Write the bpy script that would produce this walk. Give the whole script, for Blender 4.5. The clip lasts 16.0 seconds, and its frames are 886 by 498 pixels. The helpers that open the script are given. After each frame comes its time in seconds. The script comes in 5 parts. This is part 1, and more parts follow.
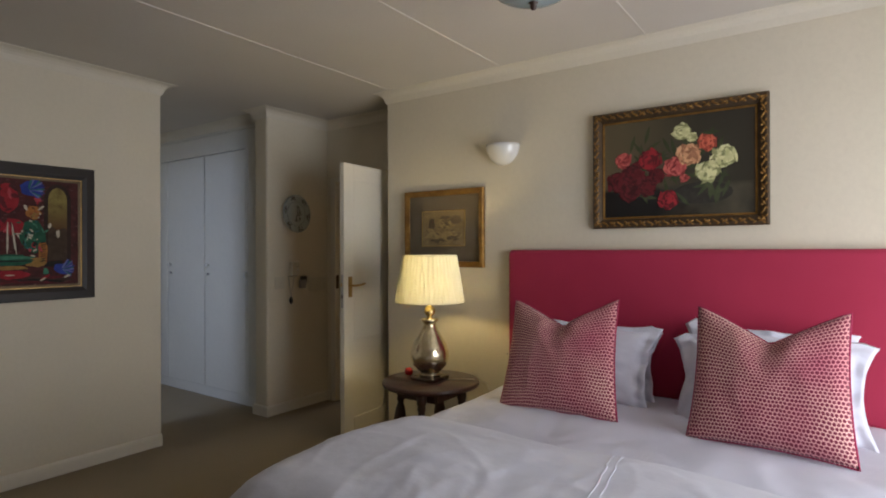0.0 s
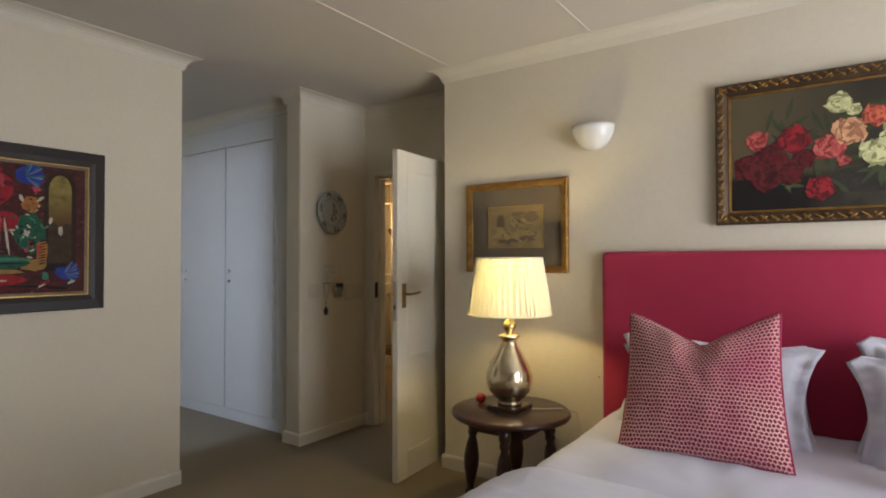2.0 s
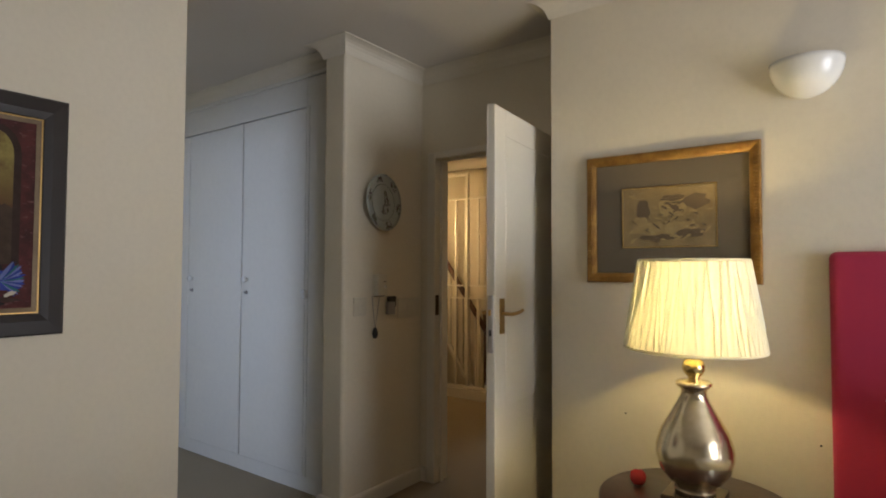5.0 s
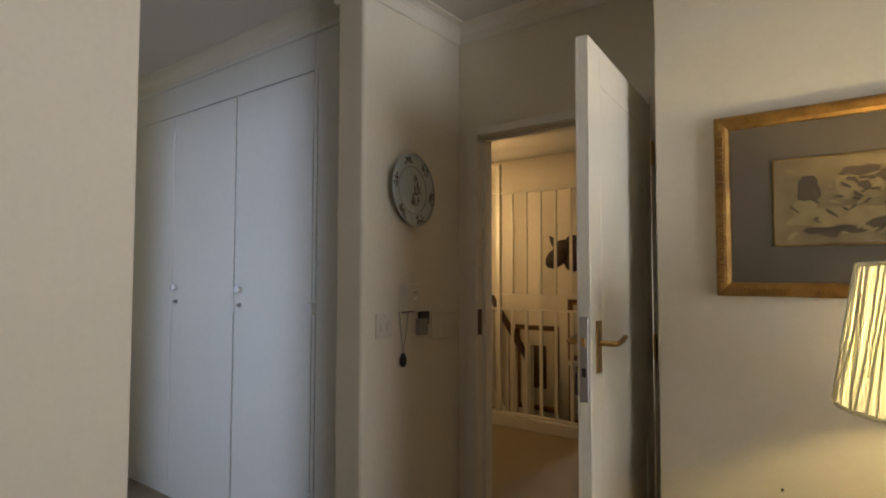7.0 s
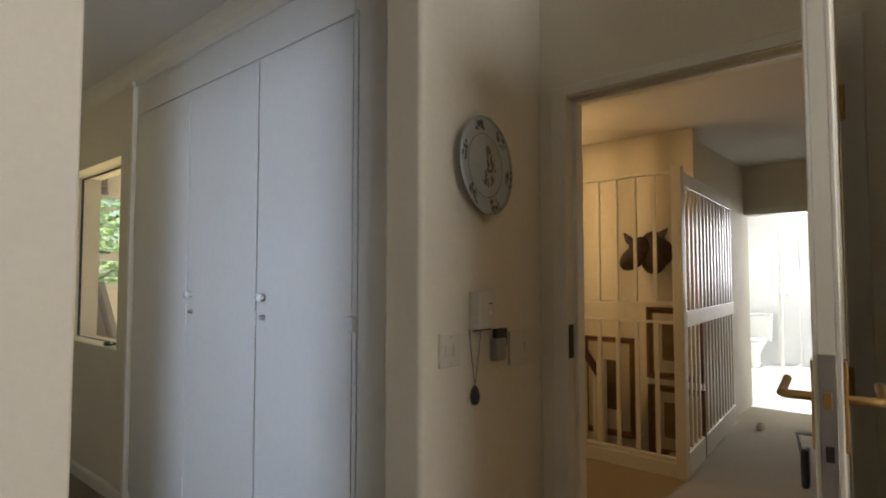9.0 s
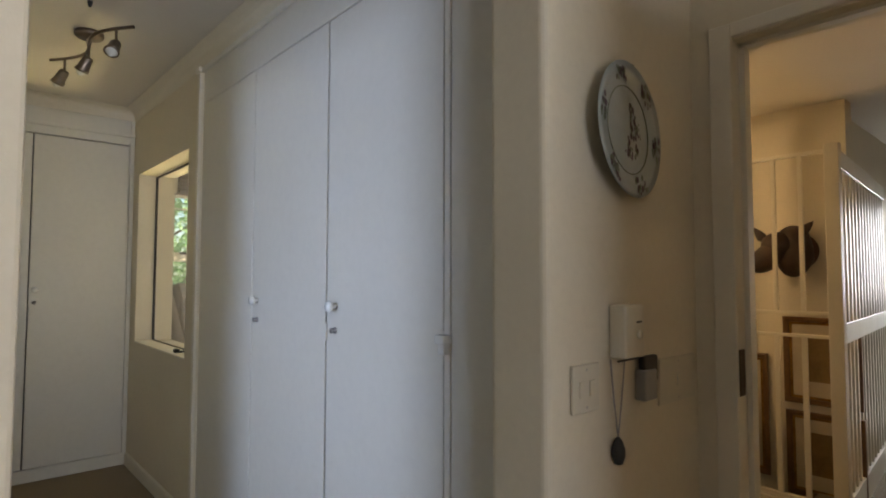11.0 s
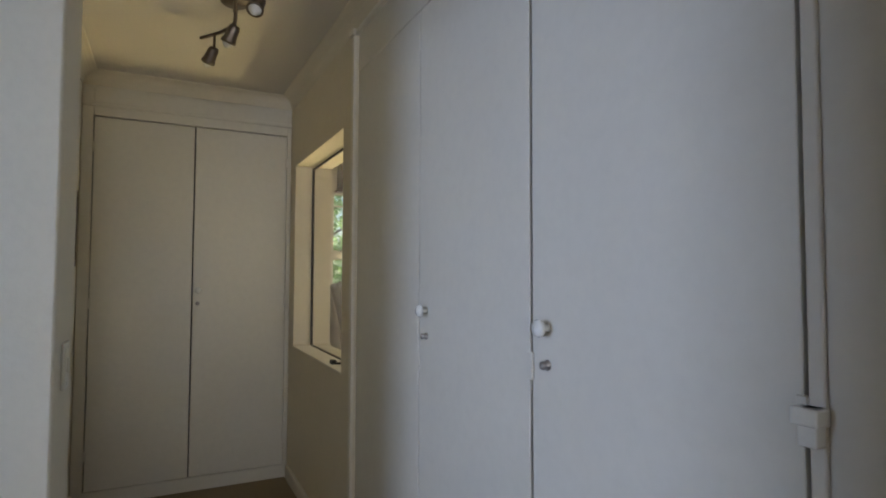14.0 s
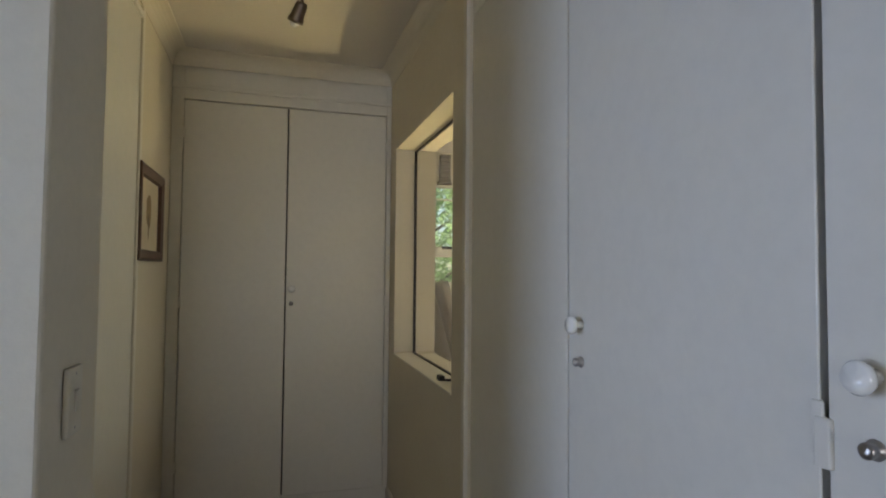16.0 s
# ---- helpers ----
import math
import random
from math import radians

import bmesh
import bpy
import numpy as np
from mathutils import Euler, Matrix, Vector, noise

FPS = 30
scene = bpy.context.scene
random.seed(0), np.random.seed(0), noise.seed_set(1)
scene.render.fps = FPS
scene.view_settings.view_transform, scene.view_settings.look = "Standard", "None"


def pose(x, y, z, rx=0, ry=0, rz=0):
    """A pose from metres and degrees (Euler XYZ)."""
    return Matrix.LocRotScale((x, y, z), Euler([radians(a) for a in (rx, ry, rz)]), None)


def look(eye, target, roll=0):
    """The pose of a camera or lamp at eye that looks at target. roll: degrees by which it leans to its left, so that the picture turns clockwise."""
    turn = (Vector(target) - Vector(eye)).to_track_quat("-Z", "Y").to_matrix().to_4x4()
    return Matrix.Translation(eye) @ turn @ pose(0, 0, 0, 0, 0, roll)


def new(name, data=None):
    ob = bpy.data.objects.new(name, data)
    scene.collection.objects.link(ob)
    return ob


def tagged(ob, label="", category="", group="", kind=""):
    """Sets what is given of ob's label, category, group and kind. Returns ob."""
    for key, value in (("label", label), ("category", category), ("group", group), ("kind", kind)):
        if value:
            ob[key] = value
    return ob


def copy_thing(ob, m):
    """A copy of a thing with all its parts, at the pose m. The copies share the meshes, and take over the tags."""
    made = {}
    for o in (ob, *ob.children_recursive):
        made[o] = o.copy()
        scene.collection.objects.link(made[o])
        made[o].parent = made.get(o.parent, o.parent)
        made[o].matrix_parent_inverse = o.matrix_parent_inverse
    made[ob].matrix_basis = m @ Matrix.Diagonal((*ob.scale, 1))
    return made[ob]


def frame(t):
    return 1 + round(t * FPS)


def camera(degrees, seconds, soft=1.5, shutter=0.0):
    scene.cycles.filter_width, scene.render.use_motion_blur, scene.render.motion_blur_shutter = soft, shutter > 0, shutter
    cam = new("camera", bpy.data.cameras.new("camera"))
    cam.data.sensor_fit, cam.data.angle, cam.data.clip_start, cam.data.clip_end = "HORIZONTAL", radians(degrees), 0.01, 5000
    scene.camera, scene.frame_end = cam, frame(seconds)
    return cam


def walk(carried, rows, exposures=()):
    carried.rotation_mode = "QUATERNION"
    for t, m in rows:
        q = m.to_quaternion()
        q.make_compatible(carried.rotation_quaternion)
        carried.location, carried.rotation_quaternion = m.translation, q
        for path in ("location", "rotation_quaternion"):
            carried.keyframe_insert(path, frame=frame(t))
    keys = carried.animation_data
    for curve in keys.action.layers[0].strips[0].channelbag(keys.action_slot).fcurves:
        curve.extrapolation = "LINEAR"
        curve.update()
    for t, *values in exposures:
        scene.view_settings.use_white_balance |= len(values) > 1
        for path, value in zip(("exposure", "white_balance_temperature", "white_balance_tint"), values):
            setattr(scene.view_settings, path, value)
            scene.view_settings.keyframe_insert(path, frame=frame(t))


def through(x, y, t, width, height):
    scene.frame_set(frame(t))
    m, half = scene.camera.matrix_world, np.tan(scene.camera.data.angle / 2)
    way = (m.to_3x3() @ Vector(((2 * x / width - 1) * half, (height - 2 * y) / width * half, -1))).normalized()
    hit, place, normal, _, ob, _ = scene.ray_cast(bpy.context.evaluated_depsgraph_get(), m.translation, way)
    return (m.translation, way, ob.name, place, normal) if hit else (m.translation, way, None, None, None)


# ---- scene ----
cam = camera(76.5, 16.0, 1.9)
PATH = [
    (0, (0.598, -0.104, 1.399), (-0.553, 1.531, 1.403), -0.2),
    (0.5, (0.44, -0.067, 1.39), (-0.715, 1.566, 1.401), -0.1),
    (1, (0.222, -0.022, 1.382), (-0.927, 1.614, 1.402), -0.2),
    (1.5, (0.074, 0.049, 1.374), (-1.079, 1.683, 1.4), -0.2),
    (2, (-0.107, 0.158, 1.36), (-1.262, 1.79, 1.396), -0.1),
    (2.5, (-0.257, 0.266, 1.363), (-1.421, 1.892, 1.401), -0.1),
    (3, (-0.441, 0.372, 1.36), (-1.608, 1.996, 1.404), -0.1),
    (3.5, (-0.617, 0.457, 1.358), (-1.786, 2.079, 1.408), -0.1),
    (4, (-0.771, 0.546, 1.343), (-1.944, 2.165, 1.399), -0.0),
    (6.5, (-1.557, 1.147, 1.328), (-2.752, 2.748, 1.421), 0.2),
    (7, (-1.68, 1.27, 1.343), (-2.886, 2.864, 1.433), 0.1),
    (7.5, (-1.796, 1.359, 1.331), (-3.014, 2.943, 1.43), 0.2),
    (8, (-1.952, 1.463, 1.345), (-3.186, 3.034, 1.443), 0.1),
    (10.3, (-2.446, 1.91, 1.353), (-3.871, 3.31, 1.453), 0.0),
    (10.5, (-2.491, 1.926, 1.36), (-3.931, 3.31, 1.458), 0.0),
    (11, (-2.605, 1.977, 1.366), (-4.102, 3.3, 1.466), 0.1),
    (11.5, (-2.703, 2.023, 1.368), (-4.251, 3.286, 1.467), 0.1),
    (12, (-2.812, 2.094, 1.376), (-4.422, 3.276, 1.475), 0.2),
    (12.5, (-2.904, 2.136, 1.376), (-4.566, 3.244, 1.471), 0.1),
    (13, (-3.025, 2.164, 1.374), (-4.735, 3.197, 1.465), 0.2),
    (13.5, (-3.159, 2.197, 1.379), (-4.909, 3.159, 1.471), 0.2),
    (14, (-3.301, 2.22, 1.385), (-5.089, 3.111, 1.474), 0.2),
    (14.5, (-3.438, 2.255, 1.387), (-5.261, 3.074, 1.47), 0.3),
    (15, (-3.584, 2.308, 1.382), (-5.449, 3.025, 1.47), 0.4),
    (15.5, (-3.707, 2.33, 1.376), (-5.601, 2.966, 1.46), 0.4),
    (16, (-3.862, 2.337, 1.381), (-5.778, 2.906, 1.463), 0.5),
]
EXPOSURES = [(0, 0.52), (1, 0.83), (2.5, 1.06), (4, 1.05), (6.5, 1.12), (7.5, 1.26), (8.2, 1.36), (10.5, 1.40), (12, 1.64), (13, 1.46), (14.5, 1.06), (16, 1.04)]
walk(cam, [(t, look(eye, target, roll)) for t, eye, target, roll in PATH], EXPOSURES)

# ---- world, sun, large lights ----
world = bpy.data.worlds.new("sky")
scene.world = world
world.use_nodes = True
wn = world.node_tree
sky = wn.nodes.new("ShaderNodeTexSky")
sky.sky_type = "NISHITA"
sky.sun_disc = False
sky.sun_elevation = radians(45)
sky.sun_rotation = radians(0)
wn.links.new(sky.outputs[0], wn.nodes["Background"].inputs[0])
wn.nodes["Background"].inputs[1].default_value = 0.12

sun = new("sun", bpy.data.lights.new("sun", "SUN"))
sun.data.energy, sun.data.angle, sun.data.color = 5.0, radians(0.6), (1.0, 0.93, 0.82)
sun.matrix_world = look((-6.6, 13.0, 10.9), (-6.6, 3.0, 0.9))


def area(name, m, w, h, watts, color, spread=180):
    lamp = new(name, bpy.data.lights.new(name, "AREA"))
    lamp.data.shape, lamp.data.size, lamp.data.size_y = "RECTANGLE", w, h
    lamp.data.energy, lamp.data.color, lamp.data.spread = watts, color, radians(spread)
    lamp.matrix_world = m
    return lamp


def point(name, place, watts, color, radius):
    lamp = new(name, bpy.data.lights.new(name, "POINT"))
    lamp.data.energy, lamp.data.color, lamp.data.shadow_soft_size = watts, color, radius
    lamp.location = place
    return lamp


# daylight through the bedroom's glazed door and the sunroom's glass; added lamps stand in for sun thrown up by the
# polished sunroom floor and for the bathroom's light
area("bedroom_daylight", look((2.05, 1.75, 1.12), (-1.0, 2.1, 0.75)), 1.8, 1.85, 44, (0.93, 0.935, 1.0), 170)
area("dressing_room_daylight", look((-4.00, 0.13, 1.45), (-4.45, 3.0, 1.0)), 0.66, 1.05, 10.6, (0.545, 0.68, 1.0), 150)
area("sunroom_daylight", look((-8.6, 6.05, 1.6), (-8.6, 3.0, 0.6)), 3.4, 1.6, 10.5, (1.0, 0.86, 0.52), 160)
area("floor_bounce_stand_in", look((-7.3, 4.56, 0.03), (-6.6, 2.3, 2.6)), 0.22, 0.22, 2.3, (1.0, 0.80, 0.36), 70)
# added fill lamp; the bathroom walls have no opening
area("bathroom_fill", look((-3.2, 11.5, 1.7), (-3.2, 8.0, 1.0)), 1.2, 1.2, 36, (0.97, 0.98, 1.0), 170)
point("table_lamp_bulb", (-1.53, 2.77, 1.22), 4.7, (1.0, 0.78, 0.37), 0.03)
# the landing's warm source is out of view; its place is assumed
point("landing_lamp_bulb", (-4.75, 5.25, 1.78), 10.0, (1.0, 0.66, 0.31), 0.06)

# ---- materials ----


def nodes_of(name):
    m = bpy.data.materials.new(name)
    m.use_nodes = True
    return m, m.node_tree, m.node_tree.nodes["Principled BSDF"]


def noise_node(t, scale, detail=4.0, rough=0.6, coords=None, stretch=(1, 1, 1)):
    tc = t.nodes.new("ShaderNodeTexCoord")
    mp = t.nodes.new("ShaderNodeMapping")
    mp.inputs["Scale"].default_value = stretch
    t.links.new(tc.outputs[coords or "Object"], mp.inputs[0])
    n = t.nodes.new("ShaderNodeTexNoise")
    n.inputs["Scale"].default_value, n.inputs["Detail"].default_value, n.inputs["Roughness"].default_value = scale, detail, rough
    t.links.new(mp.outputs[0], n.inputs["Vector"])
    return n


def mixer(t, fac, a, b, kind="MIX"):
    n = t.nodes.new("ShaderNodeMix")
    n.data_type, n.blend_type = "RGBA", kind
    for sock, v in ((n.inputs[0], fac), (n.inputs[6], a), (n.inputs[7], b)):
        if hasattr(v, "links"):
            t.links.new(v, sock)
        elif isinstance(v, (int, float)):
            sock.default_value = v
        else:
            sock.default_value = (*v, 1)
    return n.outputs[2]


def ramp(t, fac, lo, hi):
    n = t.nodes.new("ShaderNodeMapRange")
    n.inputs["From Min"].default_value, n.inputs["From Max"].default_value = lo, hi
    t.links.new(fac, n.inputs["Value"])
    return n.outputs["Result"]


def surface(name, a, b, rough=0.6, big=1.5, fine=60.0, bump=0.02, metal=0.0, stretch=(1, 1, 1), dist=0.002, coat=0.0, sheen=0.0):
    """Two colours mixed by broad and fine noise, with fine relief."""
    m, t, p = nodes_of(name)
    n1, n2 = noise_node(t, big, 3, 0.6, None, stretch), noise_node(t, fine, 4, 0.65, None, stretch)
    c = mixer(t, ramp(t, n1.outputs["Fac"], 0.3, 0.7), a, b)
    dark = tuple(v * 0.88 for v in b)
    f = t.nodes.new("ShaderNodeMath")
    f.operation = "MULTIPLY"
    f.inputs[1].default_value = 0.35
    t.links.new(ramp(t, n2.outputs["Fac"], 0.4, 0.8), f.inputs[0])
    t.links.new(mixer(t, f.outputs[0], c, dark), p.inputs["Base Color"])
    bm = t.nodes.new("ShaderNodeBump")
    bm.inputs["Strength"].default_value, bm.inputs["Distance"].default_value = bump, dist
    t.links.new(n2.outputs["Fac"], bm.inputs["Height"])
    t.links.new(bm.outputs[0], p.inputs["Normal"])
    r = t.nodes.new("ShaderNodeMapRange")
    r.inputs["To Min"].default_value, r.inputs["To Max"].default_value = rough * 0.85, min(1.0, rough * 1.15)
    t.links.new(n1.outputs["Fac"], r.inputs["Value"])
    t.links.new(r.outputs["Result"], p.inputs["Roughness"])
    p.inputs["Metallic"].default_value = metal
    p.inputs["Coat Weight"].default_value = coat
    p.inputs["Sheen Weight"].default_value = sheen
    return m


PLASTER = surface("cream_plaster", (0.69, 0.632, 0.51), (0.65, 0.592, 0.472), 0.75, 0.9, 45, 0.25, dist=0.003)
CEIL = surface("ceiling_board", (0.62, 0.58, 0.52), (0.585, 0.545, 0.485), 0.8, 0.8, 60, 0.08)
CORNICE = surface("cornice_paint", (0.70, 0.65, 0.545), (0.66, 0.61, 0.505), 0.7, 1.2, 60, 0.05)
CUPBOARD = surface("cupboard_paint", (0.70, 0.677, 0.612), (0.665, 0.642, 0.578), 0.42, 1.1, 26, 0.06)
TRIM = surface("trim_paint", (0.71, 0.67, 0.58), (0.67, 0.63, 0.54), 0.45, 1.5, 40, 0.06)
DOORPAINT = surface("door_paint", (0.74, 0.695, 0.585), (0.70, 0.655, 0.545), 0.4, 1.5, 40, 0.06)
CARPET = surface("sand_carpet", (0.28, 0.21, 0.112), (0.225, 0.168, 0.086), 0.95, 1.3, 420, 0.9, dist=0.006, sheen=0.2)
# shade in the cupboard door gaps, put into a dark colour
GAPSHADE = surface("door_gap_shade", (0.10, 0.09, 0.08), (0.08, 0.075, 0.07), 0.9)
CRIMSON = surface("crimson_upholstery", (0.385, 0.015, 0.060), (0.345, 0.012, 0.050), 0.8, 1.5, 500, 0.5, dist=0.001, sheen=0.12)
LINEN = surface("white_linen", (0.65, 0.665, 0.755), (0.60, 0.615, 0.71), 0.85, 3, 22, 0.30, dist=0.006, sheen=0.15)
BEDBASE = surface("bed_base_cloth", (0.55, 0.50, 0.43), (0.48, 0.44, 0.38), 0.9, 3, 300, 0.3)
DARKWOOD = surface("dark_wood", (0.050, 0.016, 0.010), (0.032, 0.010, 0.007), 0.32, 2, 60, 0.1, stretch=(1, 8, 1), coat=0.25)
GRASS = surface("lawn", (0.07, 0.11, 0.03), (0.05, 0.08, 0.02), 0.95, 0.5, 30, 0.5)
PAVING = surface("sunroom_tiles", (0.62, 0.55, 0.44), (0.55, 0.48, 0.38), 0.35, 1.2, 30, 0.02, coat=1.0)
PAVING.node_tree.nodes["Principled BSDF"].inputs["Coat Roughness"].default_value = 0.1
BATHWHITE = surface("bathroom_white", (0.82, 0.82, 0.80), (0.79, 0.79, 0.77), 0.4, 1.2, 40, 0.03)

# ---- mesh helpers ----


def finish(ob, mat, smooth=False):
    for m in mat if isinstance(mat, (list, tuple)) else [mat]:
        ob.data.materials.append(m)
    if smooth:
        ob.data.polygons.foreach_set("use_smooth", [True] * len(ob.data.polygons))
    return ob


def from_bm(name, bm, mat, parent=None, smooth=False):
    me = bpy.data.meshes.new(name)
    bmesh.ops.recalc_face_normals(bm, faces=bm.faces)
    bm.to_mesh(me)
    bm.free()
    ob = new(name, me)
    ob.parent = parent
    return finish(ob, mat, smooth)


def add_box(bm, x0, y0, z0, x1, y1, z1, bevel=0.0, seg=1):
    c = ((x0 + x1) / 2, (y0 + y1) / 2, (z0 + z1) / 2)
    r = bmesh.ops.create_cube(bm, size=1, matrix=Matrix.Translation(c) @ Matrix.Diagonal((abs(x1 - x0), abs(y1 - y0), abs(z1 - z0), 1)))
    if bevel:
        edges = list({e for v in r["verts"] for e in v.link_edges})
        bmesh.ops.bevel(bm, geom=edges, offset=bevel, segments=seg, affect="EDGES", profile=0.5)


def boxes(name, rows, mat, parent=None, bevel=0.0, seg=1):
    bm = bmesh.new()
    for r in rows:
        add_box(bm, *r, bevel=bevel, seg=seg)
    return from_bm(name, bm, mat, parent)


def sweep(name, path, profile, mat, parent=None, closed=False, z=0.0, smooth=False):
    """A profile of (into the room, up) swept along a plan path with the room on its left, mitred."""
    bm, rings, n = bmesh.new(), [], len(path)
    for i, p in enumerate(path):
        p = Vector(p)
        a = Vector(path[i - 1]) if i or closed else None
        b = Vector(path[(i + 1) % n]) if i < n - 1 or closed else None
        d0 = (p - a).normalized() if a is not None else (b - p).normalized()
        d1 = (b - p).normalized() if b is not None else d0
        n0, n1 = Vector((-d0.y, d0.x)), Vector((-d1.y, d1.x))
        m = (n0 + n1).normalized()
        m = m / max(0.3, m.dot(n0))
        rings.append([bm.verts.new((p.x + m.x * u, p.y + m.y * u, z + v)) for u, v in profile])
    for i in range(n if closed else n - 1):
        r0, r1 = rings[i], rings[(i + 1) % n]
        for j in range(len(profile)):
            k = (j + 1) % len(profile)
            bm.faces.new((r0[j], r0[k], r1[k], r1[j]))
    if not closed:
        bm.faces.new(rings[0])
        bm.faces.new(rings[-1])
    return from_bm(name, bm, mat, parent, smooth)


def lathe(name, profile, mat, parent=None, seg=32, smooth=True, m=None):
    """A turned body from (radius, height) pairs round the z axis."""
    bm = bmesh.new()
    rings = [[bm.verts.new((r * math.cos(2 * math.pi * k / seg), r * math.sin(2 * math.pi * k / seg), h)) for k in range(seg)] for r, h in profile]
    for a, b in zip(rings, rings[1:]):
        for k in range(seg):
            bm.faces.new((a[k], a[(k + 1) % seg], b[(k + 1) % seg], b[k]))
    bm.faces.new(rings[0])
    bm.faces.new(rings[-1])
    if m is not None:
        bm.transform(m)
    return from_bm(name, bm, mat, parent, smooth)


def tube(name, pts, radius, mat, parent=None, seg=8, cyclic=False):
    cu = bpy.data.curves.new(name, "CURVE")
    cu.dimensions, cu.bevel_depth, cu.bevel_resolution = "3D", radius, max(1, seg // 4)
    sp = cu.splines.new("POLY")
    sp.points.add(len(pts) - 1)
    for q, p in zip(sp.points, pts):
        q.co = (*p, 1)
    sp.use_cyclic_u = cyclic
    cu.use_fill_caps = True
    tmp = bpy.data.objects.new(name, cu)
    scene.collection.objects.link(tmp)
    me = bpy.data.meshes.new_from_object(tmp)
    me.name = name
    bpy.data.objects.remove(tmp)
    bpy.data.curves.remove(cu)
    ob = new(name, me)
    ob.parent = parent
    me.materials.clear()
    return finish(ob, mat, True)


def empty(name, x=0, y=0, z=0, rz=0):
    ob = new(name)
    ob.empty_display_size = 0.1
    ob.matrix_basis = pose(x, y, z, 0, 0, rz)
    return ob


def structure(ob, label, category):
    return tagged(ob, label, category, kind="structure")


# ---- the large structure ----
H = 2.60          # ceiling
BY = 3.19         # bed wall
WX = -3.40        # west wall of the bedroom
structure(boxes("floor", [(-7.9, -3.4, -0.2, 2.7, 3.66, 0), (-5.3, 3.66, -0.2, -2.1, 5.66, 0), (-3.75, 5.66, -0.2, -2.1, 8.28, 0)], CARPET), "sand-coloured short pile fitted carpet", "floor")
structure(boxes("ceiling", [(-7.9, -3.4, H, 2.7, 3.72, H + 0.15)], CEIL), "pale painted ceiling boards with thin joint strips", "ceiling")

# bed wall and its return beside the door
structure(boxes("wall_north", [(-2.24, BY, 0, 2.7, 3.72, H)], PLASTER, bevel=0.004), "cream plastered wall behind the bed", "wall")
# wall with the doorway to the landing
structure(boxes("wall_door", [(-3.34, 3.60, 0, -3.235, 3.72, H), (-3.235, 3.60, 2.03, -2.37, 3.72, H), (-2.37, 3.60, 0, -2.24, 3.72, H)], PLASTER), "cream plastered wall with a doorway", "wall")
structure(boxes("wall_nib", [(-3.505, 2.915, 0, -3.34, 3.72, H)], PLASTER, bevel=0.018, seg=4), "cream plastered nib wall beside built-in cupboards", "wall")
structure(boxes("wall_window", [(-7.4, 3.01, 0, -5.796, 3.26, 0.895), (-7.4, 3.01, 2.11, -5.796, 3.26, H), (-7.4, 3.01, 0.895, -7.12, 3.26, 2.11), (-6.0, 3.01, 0.895, -5.796, 3.26, 2.11)], PLASTER), "cream plastered wall with a deep window opening", "wall")
structure(boxes("wall_west", [(WX - 0.24, -3.4, 0, WX, 2.04, H), (-5.12, 1.84, 0, -4.84, 2.005, H), (-4.84, 1.84, 2.08, -3.885, 2.005, H), (-3.885, 1.84, 0, WX - 0.24, 2.005, H), (-5.12, 1.60, 0, -5.07, 1.84, H), (-7.4, 1.60, 0, -5.12, 1.76, H)], PLASTER, bevel=0.006, seg=2), "cream plastered walls with rounded corners", "wall")
# dressing room off the passage, with a window in its south wall
structure(boxes("wall_dressing_room", [(-5.42, 0.05, 0, -5.27, 1.60, H), (-5.42, 0.05, 0, -4.35, 0.2, H), (-4.35, 0.05, 0, -3.65, 0.2, 0.9), (-4.35, 0.05, 2.0, -3.65, 0.2, H)], PLASTER), "plain plastered walls of the small dressing room", "wall")
structure(boxes("wall_passage_end", [(-7.9, 1.6, 0, -7.75, 3.26, H)], PLASTER), "plastered end wall behind the cupboard", "wall")
structure(boxes("wall_east", [(2.0, -3.4, 0, 2.2, 0.80, H), (2.0, 0.80, 0, 2.2, 2.70, 0.10), (2.0, 0.80, 2.1, 2.2, 2.70, H), (2.0, 2.70, 0, 2.2, BY, H)], PLASTER), "cream plastered wall with a wide window opening", "wall")
structure(boxes("wall_south", [(WX, -3.4, 0, 2.0, -3.25, H)], PLASTER), "plain cream plastered wall", "wall")

LOOP = [(2.0, BY), (-2.24, BY), (-2.24, 3.60), (-3.34, 3.60), (-3.34, 2.915), (-3.505, 2.915), (-3.505, 3.02), (-5.81, 3.02), (-7.25, 3.01), (-7.25, 1.76), (-5.12, 1.76), (-5.12, 2.005), (WX - 0.24, 2.005), (WX - 0.24, 2.04), (WX, 2.04), (WX, -3.25), (2.0, -3.25)]
COVE = [(0, 0), (0, -0.075), (0.006, -0.078), (0.010, -0.068)] + [(0.075 - 0.062 * math.cos(a), -0.068 + 0.062 * math.sin(a)) for a in (0.2, 0.5, 0.8, 1.1, 1.4)] + [(0.082, -0.004), (0.084, 0)]
structure(sweep("cornice", LOOP, COVE, CORNICE, closed=True, z=H - 0.0005), "white plaster cove cornice below the ceiling", "cornice")
SKIRT = [(0, 0), (0.016, 0), (0.016, 0.07), (0.012, 0.082), (0.004, 0.086), (0, 0.086)]
